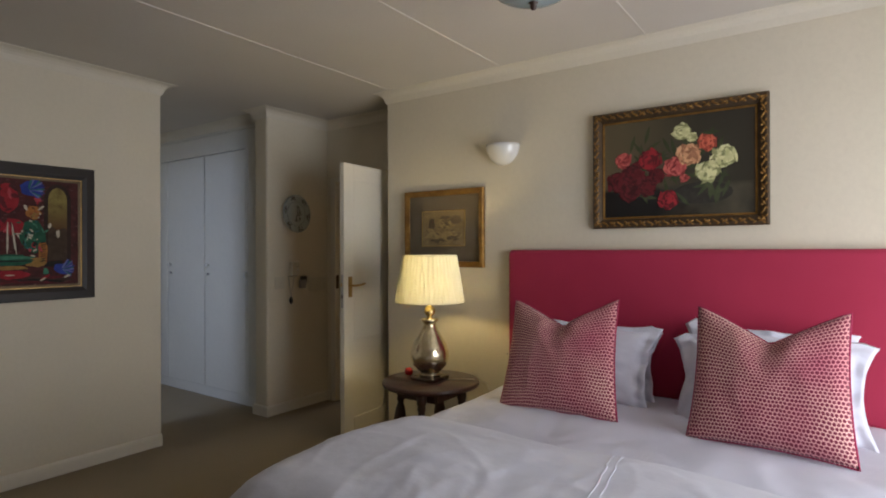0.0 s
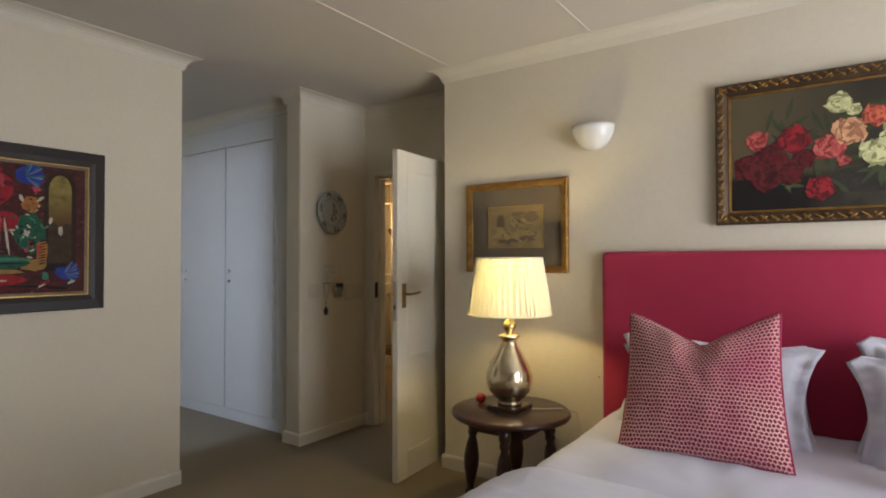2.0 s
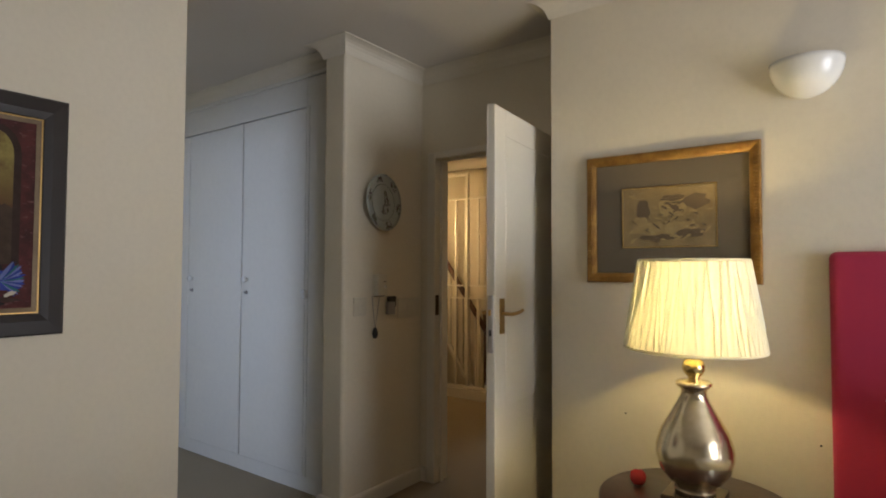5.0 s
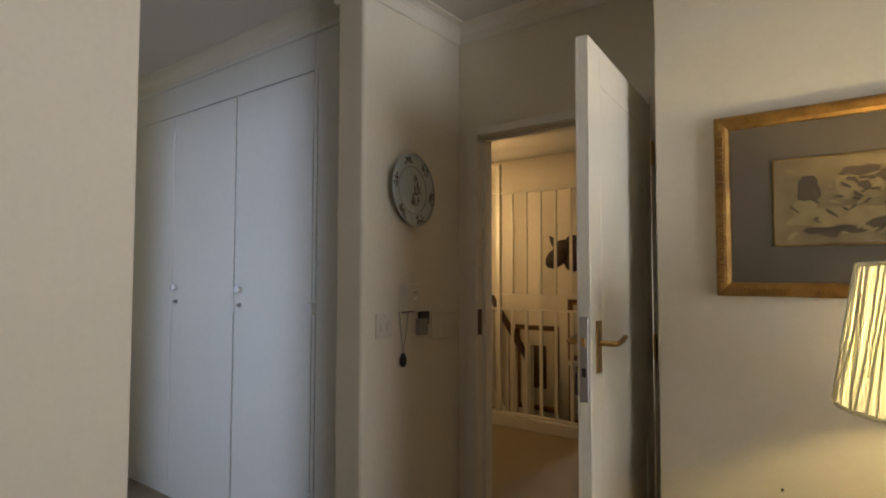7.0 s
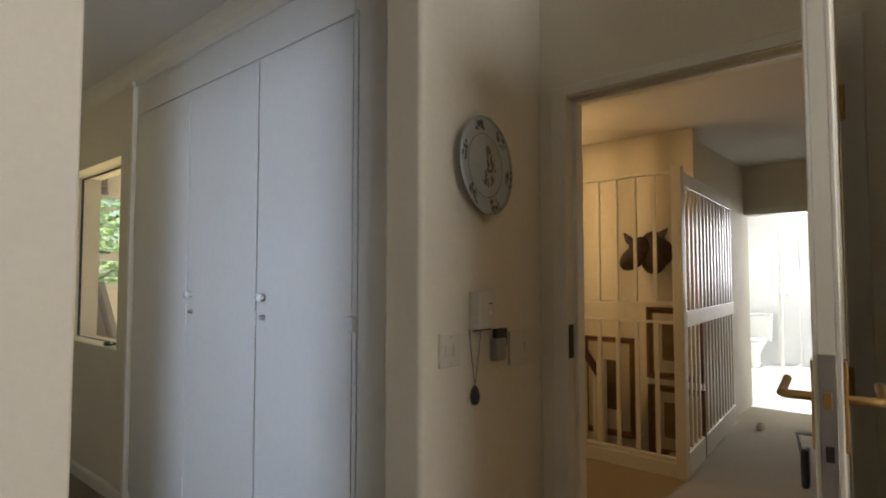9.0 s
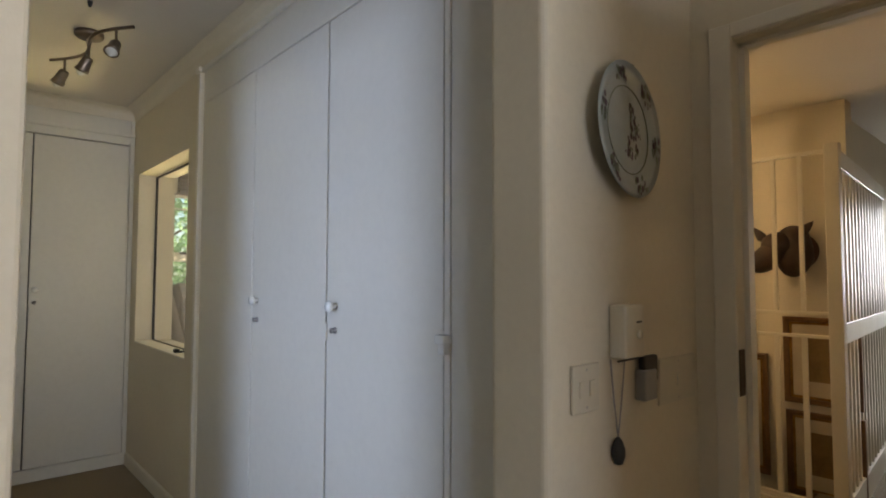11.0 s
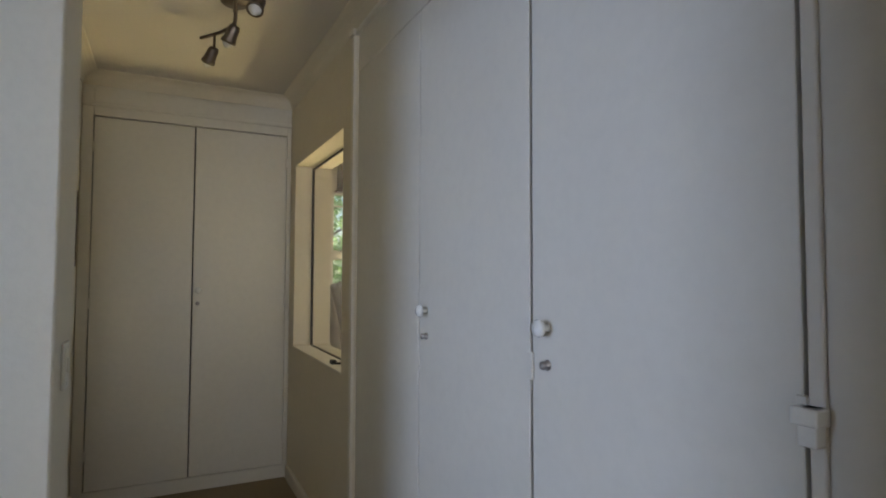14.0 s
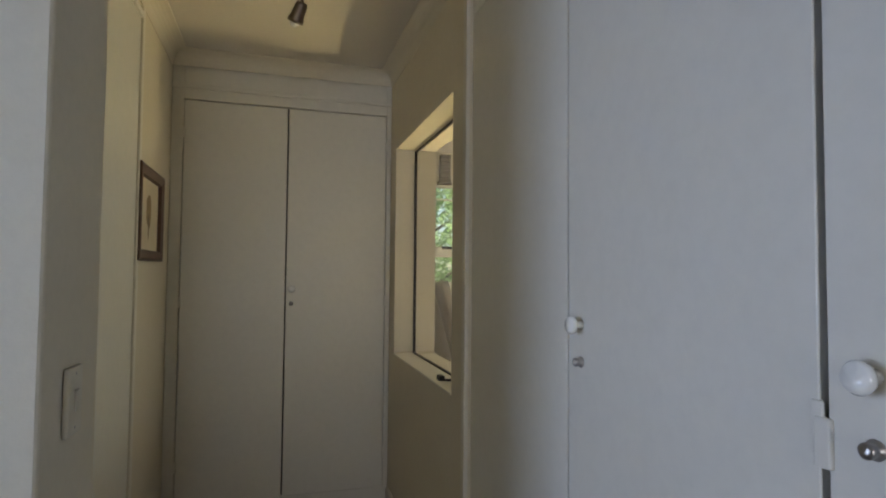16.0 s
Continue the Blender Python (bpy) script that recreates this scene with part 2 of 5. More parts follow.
for part in ([(2.0, BY), (-2.24, BY), (-2.24, 3.60), (-2.33, 3.60)], [(-3.29, 3.60), (-3.34, 3.60), (-3.34, 2.915), (-3.505, 2.915), (-3.505, 3.0)], [(-5.83, 3.01), (-7.25, 3.01)], [(-7.25, 1.76), (-5.12, 1.76), (-5.12, 2.005), (-4.85, 2.005)], [(WX, 2.04), (WX, -3.25), (2.0, -3.25)]):
    structure(sweep("baseboard", part, SKIRT, TRIM, z=0.0005), "cream painted skirting board along the wall", "baseboard")

# landing shell
structure(boxes("wall_landing", [(-2.25, 3.72, 0, -2.1, 8.2, H), (-5.45, 3.72, -1.0, -5.3, 6.35, H), (-5.3, 6.2, -1.0, -3.55, 6.35, H), (-3.75, 8.2, 2.0, -2.1, 8.35, H), (-2.85, 8.2, 0, -2.1, 8.35, 2.0), (-3.9, 6.35, 0, -3.655, 8.35, H)], PLASTER), "cream landing walls round the stairwell", "wall")
structure(boxes("ceiling_landing", [(-5.45, 3.72, 2.5, -2.1, 8.35, 2.65)], CEIL), "pale landing ceiling", "ceiling")
# bathroom shell
structure(boxes("wall_bathroom", [(-5.0, 8.35, 0, -4.85, 11.8, 2.5), (-1.6, 8.35, 0, -1.45, 11.8, 2.5), (-4.85, 11.65, 0, -1.6, 11.8, 2.5), (-5.0, 8.35, 2.5, -1.45, 11.8, 2.6), (-5.0, 8.28, -0.1, -1.45, 11.8, 0.0)], BATHWHITE), "white tiled bathroom shell", "wall")

# sunroom shell beyond the window
structure(boxes("wall_sunroom", [(-10.2, 3.0, 0, -10.0, 4.05, 2.75), (-10.2, 4.05, 0, -10.0, 6.2, 1.22), (-10.2, 4.05, 2.4, -10.0, 6.2, 2.75), (-10.2, 5.7, 1.22, -10.0, 6.2, 2.4), (-10.2, 3.0, 0, -7.4, 3.26, 2.75),
    (-5.7, 3.26, 0, -5.5, 6.2, 2.75), (-10.2, 6.1, 0, -5.5, 6.2, 0.5), (-10.2, 6.1, 2.45, -5.5, 6.2, 2.75)], PLASTER), "cream sunroom walls with glazing", "wall")
structure(boxes("ceiling_sunroom", [(-10.3, 3.26, 2.75, -5.5, 6.2, 2.85)], CEIL), "pale sunroom ceiling", "ceiling")
structure(boxes("floor_sunroom", [(-10.2, 3.26, -0.15, -5.5, 6.2, 0)], PAVING), "tan tiled sunroom floor", "floor")
# unseen pale slab, added to throw sunlight back through the glazing
structure(boxes("bounce_slab", [(-12.0, 6.2, -0.3, -4.0, 15.0, -0.12)], PAVING, bevel=0.01), "unseen pale slab added to bounce sunlight indoors", "pavement")
structure(boxes("floor_stairwell", [(-5.3, 5.66, -1.1, -3.75, 6.2, -1.0)], CARPET), "carpeted floor at the foot of the stairs", "floor")
structure(boxes("ground", [(-600, -600, -0.6, 600, 600, -0.3)], GRASS), "green lawn reaching the horizon", "ground")

# ---- more materials ----
BRASS = surface("aged_brass", (0.55, 0.36, 0.13), (0.42, 0.27, 0.10), 0.32, 8, 90, 0.05, metal=1.0)
STEEL = surface("satin_steel", (0.48, 0.46, 0.45), (0.38, 0.36, 0.35), 0.35, 8, 90, 0.05, metal=1.0)
SPOTMETAL = surface("dark_satin_nickel", (0.24, 0.20, 0.165), (0.17, 0.14, 0.115), 0.38, 8, 90, 0.05, metal=1.0)
GILT = surface("gilt_frame", (0.42, 0.23, 0.06), (0.21, 0.11, 0.03), 0.45, 18, 120, 0.5, metal=0.75)
GILTDARK = surface("dark_gilt", (0.09, 0.055, 0.025), (0.05, 0.03, 0.015), 0.5, 14, 90, 0.4, metal=0.4)
GOLDBALL = surface("polished_brass", (0.90, 0.70, 0.32), (0.80, 0.60, 0.25), 0.18, 8, 90, 0.02, metal=1.0)
MERCURY = surface("mercury_glass", (0.92, 0.83, 0.62), (0.70, 0.60, 0.40), 0.22, 14, 70, 0.12, metal=1.0)
DARKMIRROR = surface("antique_dark_mirror", (0.20, 0.16, 0.12), (0.12, 0.09, 0.065), 0.2, 10, 60, 0.1, metal=0.9)
DULLGOLD = surface("dull_gold_band", (0.15, 0.10, 0.045), (0.095, 0.06, 0.026), 0.5, 12, 90, 0.3, metal=0.3)
BLACKFRAME = surface("black_lacquer", (0.014, 0.009, 0.008), (0.008, 0.005, 0.005), 0.42, 4, 60, 0.1)
BROWNFRAME = surface("brown_frame_wood", (0.10, 0.045, 0.022), (0.06, 0.026, 0.014), 0.4, 4, 60, 0.15)
OAKFRAME = surface("warm_brown_moulding", (0.20, 0.105, 0.04), (0.13, 0.065, 0.025), 0.4, 5, 70, 0.15)
CHINA = surface("white_china", (0.78, 0.78, 0.75), (0.74, 0.74, 0.71), 0.15, 3, 60, 0.0, coat=0.4)
GREYCHINA = surface("glazed_grey_china", (0.42, 0.46, 0.45), (0.37, 0.41, 0.40), 0.25, 6, 60, 0.05, coat=0.3)
PETALDARK = surface("plate_flower_purple", (0.075, 0.03, 0.06), (0.04, 0.015, 0.03), 0.4)
LEAFDARK = surface("plate_leaf_green", (0.10, 0.13, 0.08), (0.07, 0.09, 0.05), 0.4)
PLASTICW = surface("cream_plastic", (0.62, 0.58, 0.48), (0.58, 0.54, 0.44), 0.35, 6, 80, 0.03)
PLASTICG = surface("grey_plastic", (0.30, 0.29, 0.28), (0.26, 0.25, 0.24), 0.4, 6, 80, 0.03)
BLACKP = surface("black_plastic", (0.02, 0.02, 0.02), (0.014, 0.014, 0.014), 0.4, 6, 80, 0.05)
REDP = surface("red_glass", (0.55, 0.03, 0.03), (0.40, 0.02, 0.02), 0.25, 6, 60, 0.0)
MATBOARD = surface("taupe_mount_board", (0.125, 0.09, 0.052), (0.11, 0.08, 0.046), 0.75, 2, 300, 0.02)
SEPIA = surface("sepia_print", (0.29, 0.195, 0.08), (0.18, 0.115, 0.046), 0.6, 9, 60, 0.02)
SEPIAL = surface("sepia_print_light", (0.38, 0.265, 0.105), (0.25, 0.165, 0.062), 0.6, 20, 90, 0.02)
SEPIAD = surface("sepia_print_dark", (0.13, 0.085, 0.04), (0.09, 0.055, 0.025), 0.6, 20, 90, 0.02)
CREAMP = surface("cream_paper", (0.62, 0.55, 0.42), (0.56, 0.49, 0.36), 0.7, 4, 90, 0.03)
CHAIRCLOTH = surface("tan_chair_cloth", (0.115, 0.088, 0.062), (0.09, 0.068, 0.048), 0.9, 5, 200, 0.5)
HIDE = surface("dark_carved_wood", (0.06, 0.03, 0.02), (0.03, 0.016, 0.012), 0.5, 8, 60, 0.3)
OPAL = surface("opal_glass", (0.80, 0.78, 0.74), (0.77, 0.75, 0.71), 0.2, 3, 40, 0.0, coat=0.3)
BLUEGLASS = surface("blue_grey_glass_bowl", (0.30, 0.40, 0.44), (0.25, 0.34, 0.38), 0.12, 5, 40, 0.0, coat=0.5)
FOLIAGE = surface("foliage", (0.10, 0.17, 0.05), (0.05, 0.09, 0.025), 0.6, 3, 30, 0.1)
leaf_nodes = FOLIAGE.node_tree
thru = leaf_nodes.nodes.new("ShaderNodeBsdfTranslucent")
thru.inputs["Color"].default_value = (0.30, 0.40, 0.18, 1)
both_sides = leaf_nodes.nodes.new("ShaderNodeAddShader")
leaf_nodes.links.new(leaf_nodes.nodes["Principled BSDF"].outputs[0], both_sides.inputs[0])
leaf_nodes.links.new(thru.outputs[0], both_sides.inputs[1])
leaf_nodes.links.new(both_sides.outputs[0], leaf_nodes.nodes["Material Output"].inputs["Surface"])
BARK = surface("bark", (0.12, 0.08, 0.05), (0.07, 0.05, 0.03), 0.9, 4, 40, 0.8)


def paint(name, a, b=None, rough=0.8):
    return surface(name, a, b or tuple(v * 0.6 for v in a), rough, 25, 110, 0.25, dist=0.001)


def glass(name, rough=0.0):
    m, t, p = nodes_of(name)
    p.inputs["Base Color"].default_value = (0.95, 0.97, 0.96, 1)
    p.inputs["Transmission Weight"].default_value = 1.0
    p.inputs["Roughness"].default_value = rough
    p.inputs["IOR"].default_value = 1.45
    return m


GLASS = glass("window_glass")
PICTUREGLASS = glass("low_sheen_picture_glass")
PICTUREGLASS.node_tree.nodes["Principled BSDF"].inputs["IOR"].default_value = 1.18


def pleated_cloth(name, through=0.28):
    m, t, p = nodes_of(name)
    # faint upright streaks in the colour imitate the shading of pleats
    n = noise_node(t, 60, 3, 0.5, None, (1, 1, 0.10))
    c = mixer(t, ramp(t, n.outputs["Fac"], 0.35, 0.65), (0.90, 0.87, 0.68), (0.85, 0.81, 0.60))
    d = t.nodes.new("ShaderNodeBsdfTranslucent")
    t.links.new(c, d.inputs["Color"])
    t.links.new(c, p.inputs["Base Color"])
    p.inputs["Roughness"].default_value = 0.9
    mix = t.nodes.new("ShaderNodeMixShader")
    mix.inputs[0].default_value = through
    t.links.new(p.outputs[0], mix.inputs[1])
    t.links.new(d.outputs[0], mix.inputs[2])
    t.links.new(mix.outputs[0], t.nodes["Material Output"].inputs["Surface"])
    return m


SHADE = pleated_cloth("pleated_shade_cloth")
# almost opaque copy of the cloth, so fold strips show as dark lines
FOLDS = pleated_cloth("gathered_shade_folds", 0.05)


def dotted_cloth(name):
    """Rows of small crimson ovals woven on a cream ground, over the cloth's own u, v in metres."""
    m, t, p = nodes_of(name)
    uv = t.nodes.new("ShaderNodeUVMap")
    uv.uv_map = "cloth"
    wob = noise_node(t, 16, 2, 0.5, "UV")
    add = t.nodes.new("ShaderNodeMixRGB")
    add.blend_type = "LINEAR_LIGHT"
    add.inputs[0].default_value = 0.008
    t.links.new(uv.outputs[0], add.inputs[1])
    t.links.new(wob.outputs["Color"], add.inputs[2])
    sep = t.nodes.new("ShaderNodeSeparateXYZ")
    t.links.new(add.outputs[0], sep.inputs[0])

    def math_node(op, a, b=None):
        n = t.nodes.new("ShaderNodeMath")
        n.operation = op
        for i, v in enumerate((a, b)):
            if v is None:
                continue
            if hasattr(v, "links"):
                t.links.new(v, n.inputs[i])
            else:
                n.inputs[i].default_value = v
        return n.outputs[0]

    row = math_node("DIVIDE", sep.outputs["Y"], 0.0158)
    shift = math_node("MULTIPLY", math_node("MODULO", math_node("FLOOR", row), 2.0), 0.5)
    col = math_node("ADD", math_node("DIVIDE", sep.outputs["X"], 0.0148), shift)
    fu = math_node("SUBTRACT", math_node("FRACT", col), 0.5)
    fv = math_node("SUBTRACT", math_node("FRACT", row), 0.5)
    du = math_node("POWER", math_node("ABSOLUTE", fu), 2.0)
    dv = math_node("POWER", math_node("ABSOLUTE", fv), 2.0)
    d = math_node("SQRT", math_node("ADD", du, dv))
    dot = t.nodes.new("ShaderNodeMapRange")
    dot.inputs["From Min"].default_value, dot.inputs["From Max"].default_value = 0.38, 0.46
    dot.inputs["To Min"].default_value, dot.inputs["To Max"].default_value = 1.0, 0.0
    t.links.new(d, dot.inputs["Value"])
    n = noise_node(t, 3, 3, 0.5, "UV")
    ground = mixer(t, ramp(t, n.outputs["Fac"], 0.35, 0.75), (0.72, 0.42, 0.37), (0.50, 0.11, 0.17))
    c = mixer(t, dot.outputs["Result"], ground, (0.15, 0.003, 0.030))
    t.links.new(c, p.inputs["Base Color"])
    p.inputs["Roughness"].default_value = 0.85
    p.inputs["Sheen Weight"].default_value = 0.2
    b = t.nodes.new("ShaderNodeBump")
    b.inputs["Strength"].default_value, b.inputs["Distance"].default_value = 0.4, 0.001
    t.links.new(dot.outputs["Result"], b.inputs["Height"])
    t.links.new(b.outputs[0], p.inputs["Normal"])
    return m


DOTTED = dotted_cloth("crimson_dotted_cloth")


def ribbed_cotton(name):
    m, t, p = nodes_of(name)
    n = noise_node(t, 3, 3)
    t.links.new(mixer(t, n.outputs["Fac"], (0.65, 0.66, 0.755), (0.59, 0.60, 0.70)), p.inputs["Base Color"])
    p.inputs["Roughness"].default_value = 0.85
    tc = t.nodes.new("ShaderNodeTexCoord")
    w = t.nodes.new("ShaderNodeTexWave")
    w.inputs["Scale"].default_value, w.inputs["Distortion"].default_value = 24.0, 0.6
    w.bands_direction = "Y"
    t.links.new(tc.outputs["Object"], w.inputs["Vector"])
    b = t.nodes.new("ShaderNodeBump")
    b.inputs["Strength"].default_value, b.inputs["Distance"].default_value = 0.35, 0.003
    t.links.new(w.outputs["Fac"], b.inputs["Height"])
    t.links.new(b.outputs[0], p.inputs["Normal"])
    return m


RIBBED = ribbed_cotton("ribbed_white_cotton")
CRIMSONPIPE = surface("crimson_piping", (0.38, 0.02, 0.09), (0.30, 0.015, 0.06), 0.8, 10, 200, 0.3)

# ---- ceiling strips ----
structure(boxes("ceiling_strip", [(x - 0.007, -3.25, H - 0.004, x + 0.007, BY - 0.08, H + 0.002) for x in (-2.15, -1.21, -0.28, 0.66, 1.6)], CEIL, bevel=0.0015), "thin pale cover strips over ceiling board joints", "trim")


# ---- the bed ----
def cloth_grid(name, nu, nv, f, mat, parent=None, thick=0.0, sub=0):
    bm = bmesh.new()
    uvs = bm.loops.layers.uv.new("cloth")
    vs = [[bm.verts.new(f(i / nu, j / nv)) for j in range(nv + 1)] for i in range(nu + 1)]
    for i in range(nu):
        for j in range(nv):
            bm.faces.new((vs[i][j], vs[i + 1][j], vs[i + 1][j + 1], vs[i][j + 1]))
    ob = from_bm(name, bm, mat, parent, True)
    if thick:
        md = ob.modifiers.new("thick", "SOLIDIFY")
        md.thickness, md.offset = thick, -1
    return ob


def bed():
    b = empty("bed", -0.13, 2.1, 0)
    boxes("base", [(-0.93, -0.95, 0.10, 0.93, 1.0, 0.34)], BEDBASE, b, 0.02, 2)
    for x in (-0.85, 0.85):
        for y in (-0.85, 0.9):
            lathe("leg", [(0.025, 0.0), (0.028, 0.02), (0.03, 0.10)], DARKWOOD, b, 12, m=Matrix.Translation((x, y, 0)))
    boxes("mattress", [(-0.94, -0.97, 0.34, 0.94, 1.0, 0.575)], LINEN, b, 0.05, 4)
    hb = boxes("headboard", [(-1.035, 1.03, 0.05, 1.02, 1.086, 1.399)], CRIMSON, b, 0.027, 5)
    tagged(hb, "crimson upholstered tall headboard")

    def sheet(u, v):
        a, y = (u - 0.5) * 2.5, 1.0 - v * 1.6
        r, w = 0.07, 0.955
        s = abs(a)
        if s < w - r:
            x, z = s, 0.0
        elif s < w - r + r * 1.57:
            th = (s - w + r) / r
            x, z = w - r + r * math.sin(th), -r * (1 - math.cos(th))
        else:
            x, z = w + 0.012 * math.sin(9 * y), -r - (s - w + r - r * 1.57)
        n = noise.fractal(Vector((a * 3.0, y * 3.2, 1.7)), 0.8, 2.0, 4)
        m = noise.fractal(Vector((a * 9.0, y * 6.0, 4.2)), 0.8, 2.0, 3)
        return (math.copysign(x, a), y, 0.592 + z + 0.010 * n + 0.004 * m)

    tagged(cloth_grid("coverlet", 120, 80, sheet, RIBBED, b, 0.012), "white ribbed cotton coverlet")

    def duvet(u, v):
        a, c = (u - 0.5) * 2.9, 1.72 * v
        r, w = 0.20, 1.02
        s = abs(a)
        if s < w - r:
            x, dz = s, 0.0
        elif s < w - r + r * 1.57:
            th = (s - w + r) / r
            x, dz = w - r + r * math.sin(th), -r * (1 - math.cos(th))
        else:
            k = s - (w - r + r * 1.57)
            x, dz = w + 0.03 * math.sin(7 * c + 1) * min(1, k * 6), -r - k
        y0, rr = -0.045 - 0.05 * a, 0.22
        edge = 0.03 * math.sin(3.1 * a + 0.6) + 0.015 * math.sin(8 * a)
        y = y0 + edge * (1 - v) - c
        foot = -1.16
        if y < foot + rr:
            th = (foot + rr - y) / rr
            if th < 1.57:
                y, dy = foot + rr - rr * math.sin(th), -rr * (1 - math.cos(th))
            else:
                y, dy = foot + 0.02 * math.sin(8 * a), -rr - (th - 1.57) * rr
        else:
            dy = 0.0
        swell = 1 - math.exp(-c * 7.0)
        n = noise.fractal(Vector((a * 1.9, c * 2.1, 0.3)), 0.9, 2.0, 3)
        wv = Vector((a * 2.0 + c * 1.2 + 0.5 * n, c * 1.6 - a * 1.4 + 0.7 * n, 2.0))
        ridge = 1 - abs(noise.noise(wv)) * 2.0
        ridge2 = 1 - abs(noise.noise(Vector((a * 4.0 - c * 2.0, c * 1.8 + a * 1.0, 7.0)))) * 2.0
        fine = noise.fractal(Vector((a * 9, c * 9, 5.0)), 0.8, 2.0, 3)
        crease = 1 - abs(noise.noise(Vector((a * 7.5 + c * 5.0 + 0.8 * n, c * 4.2 - a * 5.5, 11.0)))) * 2.0
        where = max(0.0, noise.noise(Vector((a * 1.6, c * 1.6, 21.0))) + 0.25)
        z = 0.592 + 0.006 * max(0, crease) ** 5 * where * swell + 0.060 * swell + 0.013 * n * swell + (0.004 * max(0, ridge) ** 4 + 0.004 * max(0, ridge2) ** 6) * swell + 0.0015 * fine
        z += 0.035 * math.exp(-((c - 0.55) / 0.35) ** 2) * math.exp(-((a + 0.75) / 0.5) ** 2)
        return (math.copysign(x, a) + 0.01 * fine, y, max(0.09, z + max(dz + dy, -0.5)))

    tagged(cloth_grid("duvet", 190, 130, duvet, LINEN, b, 0.02), "rumpled white cotton duvet")
    for off in (0.0, 0.032):
        tube("seam", [Vector(duvet(0.5 + (0.02 + off + 0.16 * k / 40) / 2.9, 0.02 + k / 40 * 0.5)) for k in range(41)], 0.0022, LINEN, b, 8)
    return tagged(b, "double bed with crimson headboard and rumpled white duvet", "bed")


bed()


def pillow_shape(w, h, thick, chop=0.0, pinch=0.06, seed=0.0, frill=0.0, n=40, taper=0.0):
    """A stuffed cushion: front and back skins meeting in a seam; chop presses in the top edge."""
    bm = bmesh.new()
    lay = bm.loops.layers.uv.new("cloth")
    skins = []
    for side in (1, -1):
        grid = []
        for i in range(n + 1):
            col = []
            for j in range(n + 1):
                u, v = 2 * i / n - 1, 2 * j / n - 1
                iu, iv = (u / (1 - frill), v / (1 - frill)) if frill else (u, v)
                fill = max(0, 1 - iu * iu) * max(0, 1 - iv * iv)
                fill = fill ** 0.42
                x = w / 2 * u * (1 - pinch * (1 - v * v)) * (1 - taper * v)
                z = h / 2 * v * (1 - pinch * (1 - u * u))
                dent = chop * max(0, 1 - abs(u - 0.03)) ** 1.25 * max(0, (v + 0.35) / 1.35) ** 2
                z -= dent
                wr = noise.fractal(Vector((u * 2.2 + seed, v * 2.2, side * 3.0)), 0.8, 2.0, 3)
                fold = noise.noise(Vector((u * 5 + v * 3 + seed, v * 2 - u * 2, 9.0)))
                y = -side * thick / 2 * fill * (1 + (0.08 if chop else 0.16) * wr + (0.05 if chop else 0.10) * fold)
                if chop:
                    y += side * 0.05 * math.exp(-(u / 0.16) ** 2) * max(0, v) ** 2 * (1 if side > 0 else 0.3) * fill
                    y += -side * 0.025 * (math.exp(-((abs(u) - 0.36) / 0.18) ** 2)) * max(0, v) * fill
                if frill and max(abs(u), abs(v)) > 1 - frill:
                    both = noise.fractal(Vector((u * 2.2 + seed, v * 2.2, 5.0)), 0.8, 2.0, 3)
                    y += 0.008 * math.sin(7 * (u - v) + seed) + 0.030 * both
                    z -= 0.035 * max(0, abs(u) - 1 + frill) / frill * max(0, v) * (0.6 + 0.8 * math.sin(seed * 2.3 + u))
                if frill and max(abs(u), abs(v)) < 0.999:
                    y -= side * 0.005
                col.append((bm.verts.new((x, y, z)), u, v))
            grid.append(col)
        for i in range(n):
            for j in range(n):
                q = [grid[i][j], grid[i + 1][j], grid[i + 1][j + 1], grid[i][j + 1]]
                f = bm.faces.new([a[0] for a in q])
                for loop, a in zip(f.loops, q):
                    loop[lay].uv = (a[1] * w / 2 + 1, a[2] * h / 2 + 1)
        skins.append(grid)
    bmesh.ops.remove_doubles(bm, verts=bm.verts, dist=0.0008)
    return bm


def rim(w, h, chop, pinch, taper, m=96):
    pts = []
    for k in range(m):
        q = 4 * k / m
        side, f = int(q), 2 * (q - int(q)) - 1
        u, v = ((f, -1), (1, f), (-f, 1), (-1, -f))[side]
        z = h / 2 * v * (1 - pinch * (1 - u * u)) - chop * max(0, 1 - abs(u - 0.03)) ** 1.25 * max(0, (v + 0.35) / 1.35) ** 2
        pts.append((w / 2 * u * (1 - pinch * (1 - v * v)) * (1 - taper * v), 0, z))
    return pts


def cushion(m, seed, size=0.605):
    e = empty("cushion")
    tagged(from_bm("cover", pillow_shape(size, size - 0.01, 0.17, 0.13, 0.06, seed, 0.0, 40, 0.04), DOTTED, e, True), "cover with rows of crimson dots on cream")
    tagged(tube("piping", rim(size, size - 0.01, 0.13, 0.06, 0.04), 0.004, CRIMSONPIPE, e, 8, True), "crimson piping")
    e.matrix_basis = m
    return tagged(e, "square crimson and cream dotted cushion dented at the top", "cushion", "cushions on the bed")


cushion(pose(-0.574, 2.595, 0.857, -20, -3, 0), 0.0)
cushion(pose(0.358, 2.53, 0.868, -13, -1, -6), 4.0, 0.585)


def bed_pillow(m, seed, w=0.86):
    ob = from_bm("pillow", pillow_shape(w, 0.50, 0.17, 0.0, 0.15, seed, 0.13, 48), LINEN, None, True)
    ob.matrix_basis = m
    return tagged(ob, "white cotton bed pillow with a flat flanged edge", "pillow", "white pillows on the bed")


bed_pillow(pose(-0.590, 2.92, 0.775, -24, 2, 0), 1.0, 0.84)
bed_pillow(pose(-0.590, 3.02, 0.725, -16, -3, 1), 6.0, 0.84)
